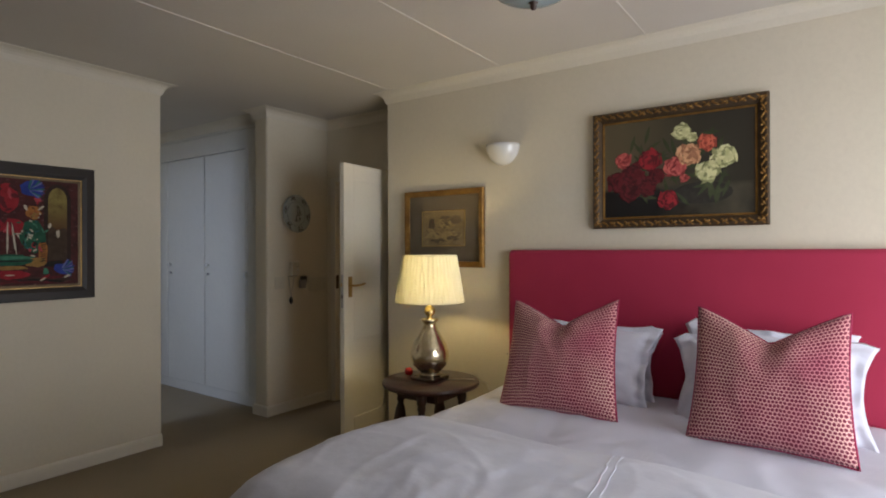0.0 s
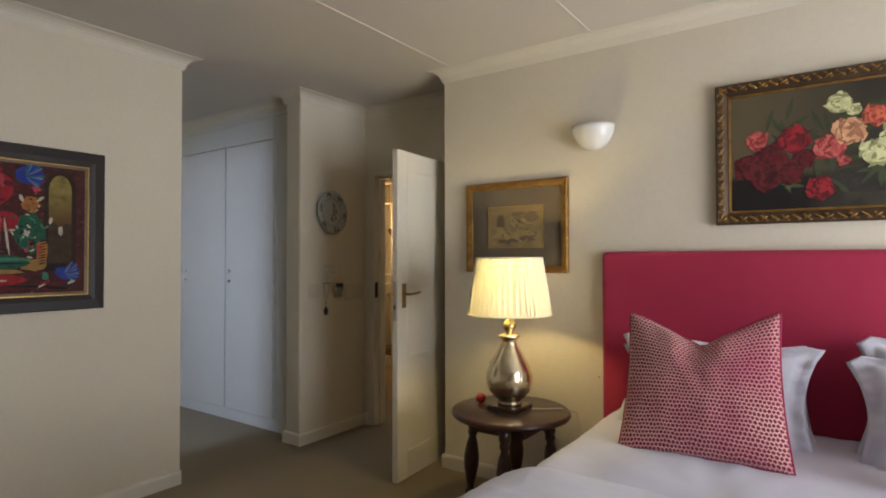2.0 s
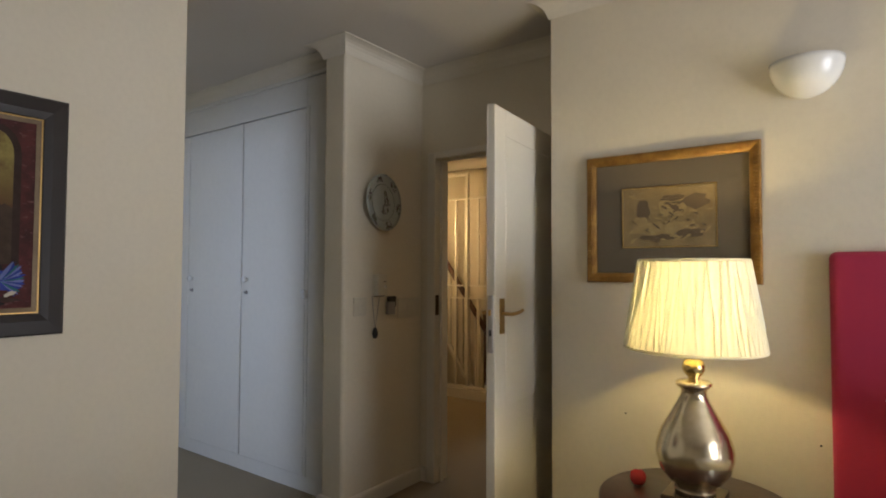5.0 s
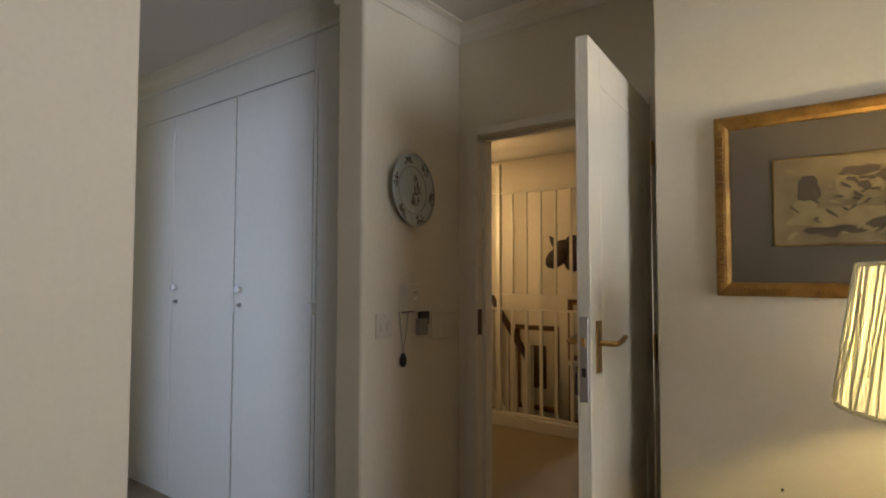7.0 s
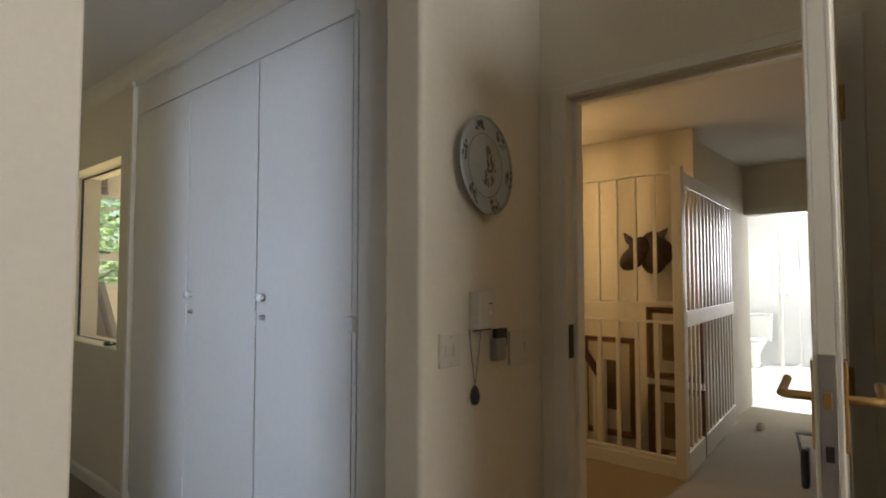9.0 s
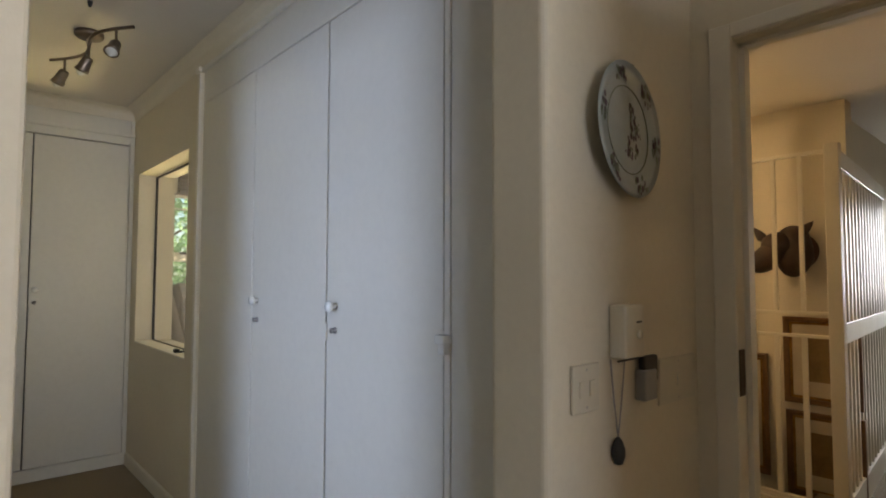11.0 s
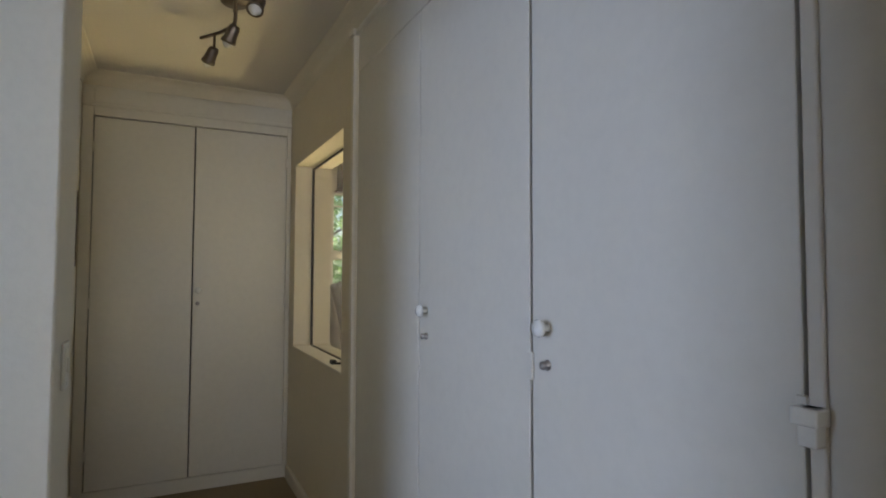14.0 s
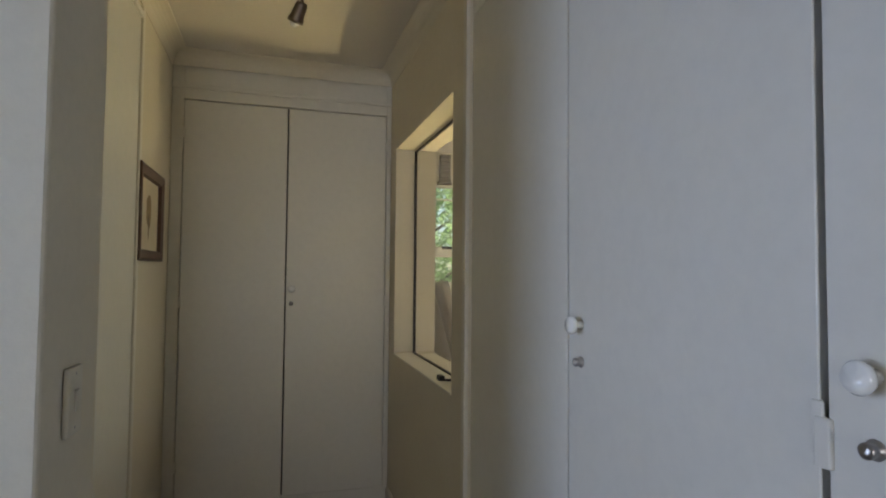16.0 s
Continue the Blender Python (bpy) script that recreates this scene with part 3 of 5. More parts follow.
bed_pillow(pose(0.325, 2.84, 0.765, -25, -2, -3), 9.0, 0.84)
bed_pillow(pose(0.300, 2.98, 0.795, -17, 3, 0), 12.0, 0.74)


# ---- bedside ----
def side_table(x, y):
    e = empty("side_table", x, y, 0)
    tagged(lathe("top", [(0.0, 0.540), (0.285, 0.540), (0.303, 0.545), (0.310, 0.556), (0.308, 0.568), (0.298, 0.575), (0.0, 0.577)], DARKWOOD, e, 64), "round dark polished top")
    bm = bmesh.new()
    for k in range(4):
        a = math.pi / 4 + k * math.pi / 2
        r = bmesh.ops.create_cube(bm, size=1, matrix=Matrix.Rotation(a + math.pi / 2 + math.pi / 4, 4, "Z") @ Matrix.Translation((0, 0.135, 0.505)) @ Matrix.Diagonal((0.27, 0.02, 0.07, 1)))
    from_bm("apron", bm, DARKWOOD, e)
    prof = [(0.020, 0.0), (0.026, 0.015), (0.018, 0.045), (0.028, 0.07), (0.028, 0.13), (0.017, 0.15), (0.024, 0.18), (0.039, 0.26), (0.041, 0.31), (0.030, 0.38), (0.018, 0.42), (0.026, 0.435), (0.026, 0.45), (0.022, 0.46), (0.03, 0.47), (0.03, 0.54)]
    for k in range(4):
        a = 0.35 + k * math.pi / 2
        lathe("leg", prof, DARKWOOD, e, 16, m=Matrix.Translation((0.225 * math.cos(a), 0.225 * math.sin(a), 0)) @ Matrix.Rotation(0.05, 4, Vector((math.sin(a), -math.cos(a), 0))))
    for k in range(2):
        a = 0.35 + k * math.pi / 2
        c, s_ = 0.235 * math.cos(a), 0.235 * math.sin(a)
        tube("stretcher", [(-c, -s_, 0.10), (c, s_, 0.10)], 0.014, DARKWOOD, e)
    return tagged(e, "round dark wooden side table with turned legs", "side table")


TX, TY, TZ = -1.53, 2.78, 0.577
side_table(TX, TY)


def table_lamp(x, y, z):
    e = empty("table_lamp", x, y, z)
    tagged(boxes("base", [(-0.088, -0.088, 0.001, 0.088, 0.088, 0.026)], DARKMIRROR, e, 0.004, 2), "square mirrored base")
    tagged(lathe("vase", [(0.062, 0.026), (0.064, 0.040), (0.058, 0.052), (0.080, 0.066), (0.108, 0.10), (0.121, 0.145), (0.120, 0.178), (0.105, 0.225), (0.077, 0.275), (0.052, 0.318), (0.040, 0.345), (0.040, 0.362), (0.056, 0.374), (0.058, 0.384), (0.050, 0.390), (0.022, 0.394), (0.018, 0.402)], MERCURY, e, 48), "mercury glass vase body")
    tagged(lathe("ball", [(0.016, 0.400)] + [(0.036 * math.sin(a), 0.434 - 0.036 * math.cos(a)) for a in (0.5, 0.9, 1.3, 1.7, 2.1, 2.5)] + [(0.014, 0.472), (0.012, 0.52), (0.02, 0.53), (0.02, 0.57), (0.006, 0.58)], GOLDBALL, e, 32), "polished brass ball and stem")
    bulb, t, p = nodes_of("warm_bulb_glass")
    p.inputs["Emission Color"].default_value = (1.0, 0.72, 0.34, 1)
    p.inputs["Emission Strength"].default_value = 6.0
    lathe("bulb", [(0.012, 0.58), (0.014, 0.60)] + [(0.028 * math.sin(a), 0.64 - 0.028 * math.cos(a)) for a in (0.7, 1.2, 1.6, 2.1, 2.6, 3.0)], bulb, e, 16).visible_shadow = False
    bm = bmesh.new()
    n, rows = 288, 16
    vs = []
    for j in range(rows + 1):
        f = j / rows
        ring = []
        for k in range(n):
            a = 2 * math.pi * k / n
            r = 0.215 - 0.047 * f
            sway = 1.2 * noise.noise(Vector((math.cos(a) * 3, math.sin(a) * 3, 1.0))) * math.sin(math.pi * f)
            fold = math.sin(46 * a + sway * 2.5 + 1.5 * noise.noise(Vector((math.cos(a) * 9, math.sin(a) * 9, f * 2))))
            r += (0.0030 * fold + 0.0015 * math.sin(31 * a + 2 * sway)) * math.sin(math.pi * min(1, max(0, f))) ** 0.4
            ring.append(bm.verts.new((r * math.cos(a), r * math.sin(a), 0.496 + 0.292 * f)))
        vs.append(ring)
    for j in range(rows):
        for k in range(n):
            bm.faces.new((vs[j][k], vs[j][(k + 1) % n], vs[j + 1][(k + 1) % n], vs[j + 1][k]))
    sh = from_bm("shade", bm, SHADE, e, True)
    tagged(sh, "cream pleated fabric shade")
    rnd = random.Random(12)
    bm = bmesh.new()
    for k in range(78):
        a0 = 2 * math.pi * (k + rnd.uniform(-0.3, 0.3)) / 78
        slant, bow, wide = rnd.choice((-0.13, -0.07, 0.0, 0.06, 0.12)) + rnd.uniform(-0.03, 0.03), rnd.uniform(-0.03, 0.03), rnd.uniform(0.0030, 0.0062)
        f0, f1 = rnd.choice((0.0, 0.0, 0.25)), rnd.choice((1.0, 1.0, 0.8))
        prev = None
        for j in range(11):
            f = f0 + (f1 - f0) * j / 10
            a = a0 + slant * (f - 0.5) + bow * math.sin(math.pi * f)
            r = 0.215 - 0.047 * f
            half = wide / 2 / r * (0.5 + 0.5 * math.sin(math.pi * j / 10))
            zz = 0.496 + 0.292 * f
            row = [bm.verts.new(((r + d) * math.cos(a + s_ * half), (r + d) * math.sin(a + s_ * half), zz)) for s_, d in ((-1, 0.003), (0, 0.0075), (1, 0.003))]
            if prev:
                bm.faces.new((prev[0], prev[1], row[1], row[0]))
                bm.faces.new((prev[1], prev[2], row[2], row[1]))
            prev = row
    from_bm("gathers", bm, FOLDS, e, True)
    for r, zz in ((0.217, 0.496), (0.170, 0.788)):
        tube("rim", [(r * math.cos(2 * math.pi * k / 64), r * math.sin(2 * math.pi * k / 64), zz) for k in range(64)], 0.0045, SHADE, e, 8, True)
    for k in range(3):
        a = 2 * math.pi * k / 3
        tube("spider", [(0, 0, 0.575), (0.168 * math.cos(a), 0.168 * math.sin(a), 0.786)], 0.0018, BRASS, e)
    return tagged(e, "lit table lamp, mercury glass base and pleated shade", "table lamp")


table_lamp(TX, TY - 0.01, TZ)
ball = lathe("candle", [(0.0, 0.0), (0.018, 0.001), (0.026, 0.012), (0.028, 0.026), (0.025, 0.040), (0.016, 0.047), (0.0, 0.048)], REDP, None, 20)
ball.matrix_basis = pose(-1.725, 2.80, TZ)
tagged(ball, "small round red candle on the side table", "candle")
cable = tube("lamp_cable", [(TX + 0.10, TY + 0.05, TZ + 0.004), (TX + 0.16, TY + 0.08, TZ + 0.004), (TX + 0.22, TY + 0.14, TZ + 0.003), (TX + 0.26, TY + 0.26, TZ - 0.04), (TX + 0.27, TY + 0.36, TZ - 0.30)], 0.003, PLASTICW)
tagged(cable, "cream lamp cable trailing off the side table", "cable")
for x, z in ((-1.895, 0.72), (-1.20, 0.71)):
    peg = lathe("wall_peg", [(0.004, 0.0), (0.004, 0.004), (0.0, 0.006)], BLACKP, None, 8)
    peg.matrix_basis = pose(x, BY, z, 90, 0, 0)
    tagged(peg, "tiny dark screw in the cream wall", "screw", "screws in the wall")


# ---- pictures ----
def frame_mesh(name, w, h, profile, mat, parent):
    """A mitred moulding round a w x h picture in the x, z plane, front to -y; profile of (in from the outer edge, forward)."""
    bm = bmesh.new()
    rings = []
    for sx, sz in ((-1, -1), (1, -1), (1, 1), (-1, 1)):
        rings.append([bm.verts.new((sx * (w / 2 - u), -v, sz * (h / 2 - u))) for u, v in profile])
    for i in range(4):
        a, b = rings[i], rings[(i + 1) % 4]
        for j in range(len(profile) - 1):
            bm.faces.new((a[j], a[j + 1], b[j + 1], b[j]))
    return from_bm(name, bm, mat, parent)


def patch(name, pts, depth, mat, parent):
    """A thin painted shape: a closed outline in x, z, slightly proud."""
    bm = bmesh.new()
    bm.faces.new([bm.verts.new((x, -depth, z)) for x, z in pts])
    return from_bm(name, bm, mat, parent)


def blob(cx, cz, rx, rz, n=14, rough=0.15, seed=0.0, turn=0.0):
    out = []
    for k in range(n):
        a = 2 * math.pi * k / n
        r = 1 + rough * noise.noise(Vector((3 * math.cos(a) + seed, 3 * math.sin(a), seed))) * 2
        x, z = rx * r * math.cos(a), rz * r * math.sin(a)
        out.append((cx + x * math.cos(turn) - z * math.sin(turn), cz + x * math.sin(turn) + z * math.cos(turn)))
    return out


def flower_painting():
    w, h = 0.915, 0.675
    e = empty("flower_painting", -0.142, BY - 0.003, 1.860)
    frame_mesh("frame", w, h, [(0, 0), (0, 0.030), (0.008, 0.038), (0.022, 0.036), (0.040, 0.024), (0.052, 0.018), (0.055, 0.006)], GILTDARK, e)
    bm = bmesh.new()
    rnd = random.Random(5)
    for side in range(4):
        long = w if side % 2 == 0 else h
        n = int(long / 0.042)
        for k in range(n):
            s_ = (k + 0.5) / n * (long - 0.03) - (long - 0.03) / 2
            m = Matrix.Rotation(side * math.pi / 2, 4, "Y") @ Matrix.Translation((s_, -0.035, -((h if side % 2 == 0 else w) / 2 - 0.022)))
            for dx, dz, rx, rz, tilt in ((0, 0.004, 0.020, 0.0060, 0.5), (0.012, -0.008, 0.012, 0.0055, -0.6), (-0.012, 0.012, 0.009, 0.0060, 0.2)):
                mm = m @ Matrix.Translation((dx, 0, dz)) @ Matrix.Rotation(tilt * (1 if k % 2 else -1), 4, "Y") @ Matrix.Diagonal((rx, 0.006, rz, 1))
                bmesh.ops.create_icosphere(bm, subdivisions=1, radius=1, matrix=mm)
    tagged(from_bm("carving", bm, GILT, e, True), "gilt carved scrolls")
    frame_mesh("slip", w - 0.108, h - 0.108, [(0, 0.010), (0.002, 0.016), (0.010, 0.014), (0.012, 0.007)], GILT, e)
    ground, t, p = nodes_of("painted_dark_ground")
    n = noise_node(t, 3.0, 4, 0.6)
    tc = t.nodes.new("ShaderNodeTexCoord")
    sp = t.nodes.new("ShaderNodeSeparateXYZ")
    t.links.new(tc.outputs["Object"], sp.inputs[0])
    wall = mixer(t, ramp(t, n.outputs["Fac"], 0.3, 0.7), (0.85, 0.85, 0.85), (1.0, 1.0, 1.0))
    side = mixer(t, ramp(t, sp.outputs["X"], -0.30, 0.12), (0.125, 0.098, 0.052), (0.036, 0.031, 0.020))
    both = t.nodes.new("ShaderNodeMixRGB")
    both.blend_type = "MULTIPLY"
    both.inputs[0].default_value = 1.0
    t.links.new(side, both.inputs[1])
    t.links.new(wall, both.inputs[2])
    wall = both.outputs[0]
    cloth = mixer(t, ramp(t, sp.outputs["X"], -0.10, 0.14), (0.008, 0.007, 0.007), (0.085, 0.074, 0.048))
    table = mixer(t, ramp(t, n.outputs["Fac"], 0.35, 0.65), (0.008, 0.007, 0.007), cloth)
    t.links.new(mixer(t, ramp(t, sp.outputs["Z"], -0.13, -0.10), table, wall), p.inputs["Base Color"])
    p.inputs["Roughness"].default_value = 0.45
    boxes("canvas", [(-w / 2 + 0.05, -0.008, -h / 2 + 0.05, w / 2 - 0.05, -0.002, h / 2 - 0.05)], ground, e)
    tones = {"red": ((0.30, 0.012, 0.020), (0.17, 0.008, 0.014)), "deep": ((0.115, 0.006, 0.010), (0.085, 0.005, 0.008)), "pink": ((0.55, 0.12, 0.10), (0.38, 0.05, 0.05)), "peach": ((0.68, 0.38, 0.20), (0.55, 0.24, 0.12)), "coral": ((0.60, 0.13, 0.07), (0.42, 0.07, 0.04)), "cream": ((0.66, 0.64, 0.34), (0.46, 0.47, 0.21))}
    mats = {k: (paint("petal_" + k, *v), paint("petal_dark_" + k, tuple(c * 0.80 for c in v[1])), paint("petal_light_" + k, tuple(min(0.8, c * 1.10 + 0.004) for c in v[0]), v[0])) for k, v in tones.items()}
    leaf = paint("painted_leaf", (0.06, 0.075, 0.03))
    pot = paint("painted_bowl", (0.035, 0.03, 0.022))
    patch("painted_bowl", blob(0.14, -0.155, 0.15, 0.06, 20, 0.02), 0.0085, pot, e)
    bm = bmesh.new()
    for k in range(60):
        a = rnd.uniform(0, 6.3)
        cx, cz = rnd.uniform(-0.26, 0.26), rnd.uniform(-0.19, 0.15) + rnd.uniform(0, 0.05)
        pts = [(cx + 0.055 * s_ * math.cos(a) - q * 0.010 * math.sin(a), cz + 0.055 * s_ * math.sin(a) + q * 0.010 * math.cos(a)) for s_, q in ((-1, 0), (-0.3, 1), (0.4, 0.8), (1, 0), (0.4, -0.8), (-0.3, -1))]
        bm.faces.new([bm.verts.new((x, -0.0088 - k * 0.00002, z)) for x, z in pts])
    from_bm("painted_leaves", bm, leaf, e)
    blooms = [(-0.285, 0.055, 0.050, "pink"), (-0.31, -0.07, 0.070, "deep"), (-0.22, -0.03, 0.072, "deep"), (-0.25, -0.13, 0.065, "deep"), (-0.15, -0.10, 0.065, "deep"), (-0.10, -0.05, 0.05, "deep"), (-0.135, 0.045, 0.070, "red"), (-0.035, -0.185, 0.060, "red"), (0.005, -0.005, 0.062, "pink"), (0.075, 0.055, 0.070, "peach"), (0.165, 0.115, 0.052, "coral"), (0.04, 0.185, 0.052, "cream"), (0.09, 0.15, 0.03, "cream"), (0.165, -0.045, 0.066, "cream"), (0.25, 0.03, 0.066, "cream"), (0.05, -0.07, 0.025, "pink")]
    for i, (cx, cz, r, tone) in enumerate(blooms):
        patch("painted_bloom", blob(cx, cz, r * 0.92, r * 0.86, 20, 0.16, i * 3.1), 0.0092 + i * 0.00002, mats[tone][1], e)
        for layer in range(3):
            bm = bmesh.new()
            for ringno, (rr, count) in enumerate(((1.0, 13), (0.74, 11), (0.46, 8), (0.2, 5))):
                for k in range(count):
                    if (k * 7 + ringno * 3 + i) % 3 != layer:
                        continue
                    a = 2 * math.pi * (k + rnd.random() * 0.9) / count
                    q = rr * rnd.uniform(0.62, 0.92)
                    px, pz = cx + r * q * math.cos(a), cz + r * q * math.sin(a) * 0.92
                    pts = blob(px, pz, r * rnd.uniform(0.26, 0.42), r * rnd.uniform(0.10, 0.20), 9, 0.35, rnd.uniform(0, 50), a + 1.57 + rnd.uniform(-0.7, 0.7))
                    d = 0.0096 + ringno * 0.0010 + (k * 3 + layer) * 0.00006
                    bm.faces.new([bm.verts.new((x, -d, z)) for x, z in pts])
            from_bm("painted_petals", bm, mats[tone][layer], e)
    return tagged(e, "dark still life of red and cream flowers, gilt frame", "painting")


flower_painting()


def sepia_picture():
    w, h = 0.685, 0.55
    e = empty("framed_print", -1.712, BY - 0.003, 1.554)
    frame_mesh("frame", w, h, [(0, 0), (0, 0.020), (0.004, 0.026), (0.012, 0.026), (0.030, 0.020), (0.040, 0.014), (0.042, 0.005)], GILT, e)
    bm = bmesh.new()
    for sx in (-1, 1):
        for k in range(36):
            z = -h / 2 + 0.045 + k * (h - 0.09) / 35
            add_box(bm, sx * (w / 2 - 0.016) - 0.010, -0.030, z - 0.0042, sx * (w / 2 - 0.016) + 0.010, -0.018, z + 0.0042, bevel=0.0015)
    for k in range(58):
        x = -w / 2 + 0.05 + k * (w - 0.10) / 57
        add_box(bm, x - 0.003, -0.029, -h / 2 + 0.006, x + 0.003, -0.018, -h / 2 + 0.023)
    tagged(from_bm("fluting", bm, GILT, e), "fine gilt ribs along the moulding", kind="stuff")
    boxes("mount", [(-w / 2 + 0.036, -0.006, -h / 2 + 0.036, w / 2 - 0.036, -0.002, h / 2 - 0.036)], MATBOARD, e)
    frame_mesh("fillet", 0.376, 0.256, [(0, 0.006), (0, 0.009), (0.005, 0.009), (0.005, 0.006)], BRASS, e)
    boxes("print", [(-0.185, -0.0075, -0.125, 0.185, -0.0062, 0.125)], SEPIA, e)
    rnd = random.Random(8)
    for i, (cx, cz, rx, rz, mt) in enumerate([(0.02, 0.04, 0.055, 0.05, SEPIAL), (-0.01, -0.05, 0.13, 0.032, SEPIAL), (-0.10, 0.03, 0.03, 0.04, SEPIAD), (0.02, 0.078, 0.05, 0.014, SEPIAD), (0.09, -0.07, 0.06, 0.016, SEPIAD), (-0.11, -0.02, 0.03, 0.022, SEPIAL), (0.11, 0.06, 0.05, 0.03, SEPIAD), (0.03, 0.03, 0.016, 0.018, SEPIAD), (-0.02, -0.085, 0.10, 0.012, SEPIAD), (0.045, 0.055, 0.012, 0.006, SEPIAD), (0.0, 0.055, 0.012, 0.006, SEPIAD)]):
        patch("printed_shape", blob(cx, cz, rx, rz, 16, 0.25, i * 3.1), 0.0078 + i * 0.0003, mt, e)
    for mt, count in ((SEPIAD, 34), (SEPIAL, 30)):
        bm = bmesh.new()
        for k in range(count):
            cx, cz = rnd.gauss(0.0, 0.085), rnd.gauss(-0.02, 0.055)
            if abs(cx) > 0.165 or abs(cz) > 0.108:
                continue
            pts = blob(cx, cz, rnd.uniform(0.005, 0.022), rnd.uniform(0.002, 0.007), 8, 0.4, k * 1.3, rnd.uniform(-0.8, 0.8))
            bm.faces.new([bm.verts.new((x, -0.0112 - k * 0.00001 - (0.0004 if mt is SEPIAL else 0), z)) for x, z in pts])
        tagged(from_bm("printed_strokes", bm, mt, e), kind="stuff")
    gl = boxes("pane", [(-w / 2 + 0.034, -0.0145, -h / 2 + 0.034, w / 2 - 0.034, -0.0125, h / 2 - 0.034)], PICTUREGLASS, e)
    gl.visible_shadow = False
    return tagged(e, "sepia print with taupe mount in a gilt frame", "framed print")


sepia_picture()


def folk_painting():
    w, h = 0.90, 0.83
    e = empty("folk_painting", WX + 0.003, 1.140, 1.514, 90)
    frame_mesh("frame", w, h, [(0, 0), (0, 0.016), (0.006, 0.022), (0.050, 0.026), (0.074, 0.018), (0.076, 0.012)], BLACKFRAME, e)
    frame_mesh("slip", w - 0.150, h - 0.150, [(0, 0.012), (0.004, 0.014), (0.022, 0.012)], DULLGOLD, e)
    frame_mesh("fillet", w - 0.154, h - 0.154, [(0, 0.013), (0.001, 0.017), (0.004, 0.017), (0.005, 0.013)], BRASS, e)
    brick, t, p = nodes_of("painted_maroon_wall")
    n, n2 = noise_node(t, 11, 4, 0.7), noise_node(t, 34, 3, 0.6, None, (1, 1, 2.2))
    c = mixer(t, ramp(t, n.outputs["Fac"], 0.35, 0.65), (0.030, 0.006, 0.006), (0.080, 0.013, 0.012))
    t.links.new(mixer(t, ramp(t, n2.outputs["Fac"], 0.60, 0.72), c, (0.13, 0.055, 0.050)), p.inputs["Base Color"])
    p.inputs["Roughness"].default_value = 0.8
    boxes("canvas", [(-w / 2 + 0.085, -0.008, -h / 2 + 0.085, w / 2 - 0.085, -0.002, h / 2 - 0.085)], brick, e)

    def archway(grow):
        return [(0.188 - grow, -0.17), (0.292 + grow, -0.17)] + [(0.240 + (0.052 + grow) * math.cos(a), 0.20 + (0.080 + grow) * math.sin(a)) for a in [k * math.pi / 12 for k in range(13)]]

    patch("painted_arch_rim", archway(0.022), 0.0085, paint("arch_shade", (0.030, 0.013, 0.008)), e)
    ochre, t, p = nodes_of("arch_ochre")
    sp, tc, nz = t.nodes.new("ShaderNodeSeparateXYZ"), t.nodes.new("ShaderNodeTexCoord"), noise_node(t, 22, 4, 0.7)
    t.links.new(tc.outputs["Object"], sp.inputs[0])
    glow = mixer(t, ramp(t, sp.outputs["Z"], 0.02, 0.20), (0.085, 0.032, 0.010), (0.25, 0.20, 0.055))
    t.links.new(mixer(t, ramp(t, nz.outputs["Fac"], 0.45, 0.75), glow, (0.12, 0.075, 0.02)), p.inputs["Base Color"])
    p.inputs["Roughness"].default_value = 0.8
    patch("painted_arch", archway(0.0), 0.009, ochre, e)
    patch("painted_path", [(0.188, -0.17), (0.292, -0.17), (0.292, 0.02), (0.27, 0.035), (0.24, 0.015), (0.21, 0.04), (0.188, 0.03)], 0.0094, paint("arch_brown", (0.060, 0.034, 0.018)), e)
    rnd = random.Random(21)
    pal = {"green": (0.012, 0.10, 0.055), "jade": (0.05, 0.22, 0.14), "teal": (0.02, 0.15, 0.17), "blue": (0.020, 0.045, 0.30), "lilac": (0.16, 0.19, 0.45), "red": (0.34, 0.012, 0.022), "rose": (0.50, 0.06, 0.08), "wine": (0.13, 0.008, 0.014), "orange": (0.42, 0.16, 0.03), "ochre": (0.36, 0.20, 0.05), "cream": (0.60, 0.54, 0.42), "black": (0.010, 0.008, 0.008), "earth": (0.055, 0.026, 0.018)}
    mats = {k: paint("folk_" + k, v) for k, v in pal.items()}
    shapes = []

    def scatter(count, cx, cz, sx, sz, rx, rz, tones, lo=0.0, hi=3.1):
        for _ in range(count):
            shapes.append((rnd.gauss(cx, sx), rnd.gauss(cz, sz), rx * rnd.uniform(0.6, 1.3), rz * rnd.uniform(0.6, 1.3), rnd.choice(tones), rnd.uniform(lo, hi)))

    # ground under the bowl, then big blossoms with stems
    scatter(16, 0.08, -0.295, 0.13, 0.010, 0.06, 0.008, ("earth", "wine", "black", "earth"), -0.1, 0.1)
    for cx, cz, rx, rz in ((-0.16, 0.20, 0.07, 0.09), (-0.015, 0.195, 0.052, 0.085), (-0.10, 0.03, 0.07, 0.06), (0.012, 0.03, 0.052, 0.05), (-0.25, 0.10, 0.06, 0.07)):
        shapes.append((cx, cz, rx, rz, "red", 0.0))
        scatter(7, cx, cz, rx * 0.4, rz * 0.4, 0.028, 0.012, ("rose", "wine", "red"))
    for x in (-0.02, 0.012, -0.12, -0.17):
        shapes.append((x, -0.04, 0.005, 0.10, "cream", rnd.uniform(-0.12, 0.12)))
    # plume above
    shapes.append((0.095, 0.265, 0.055, 0.045, "blue", -0.3))
    for k in range(15):
        a = -0.9 + k * 0.16
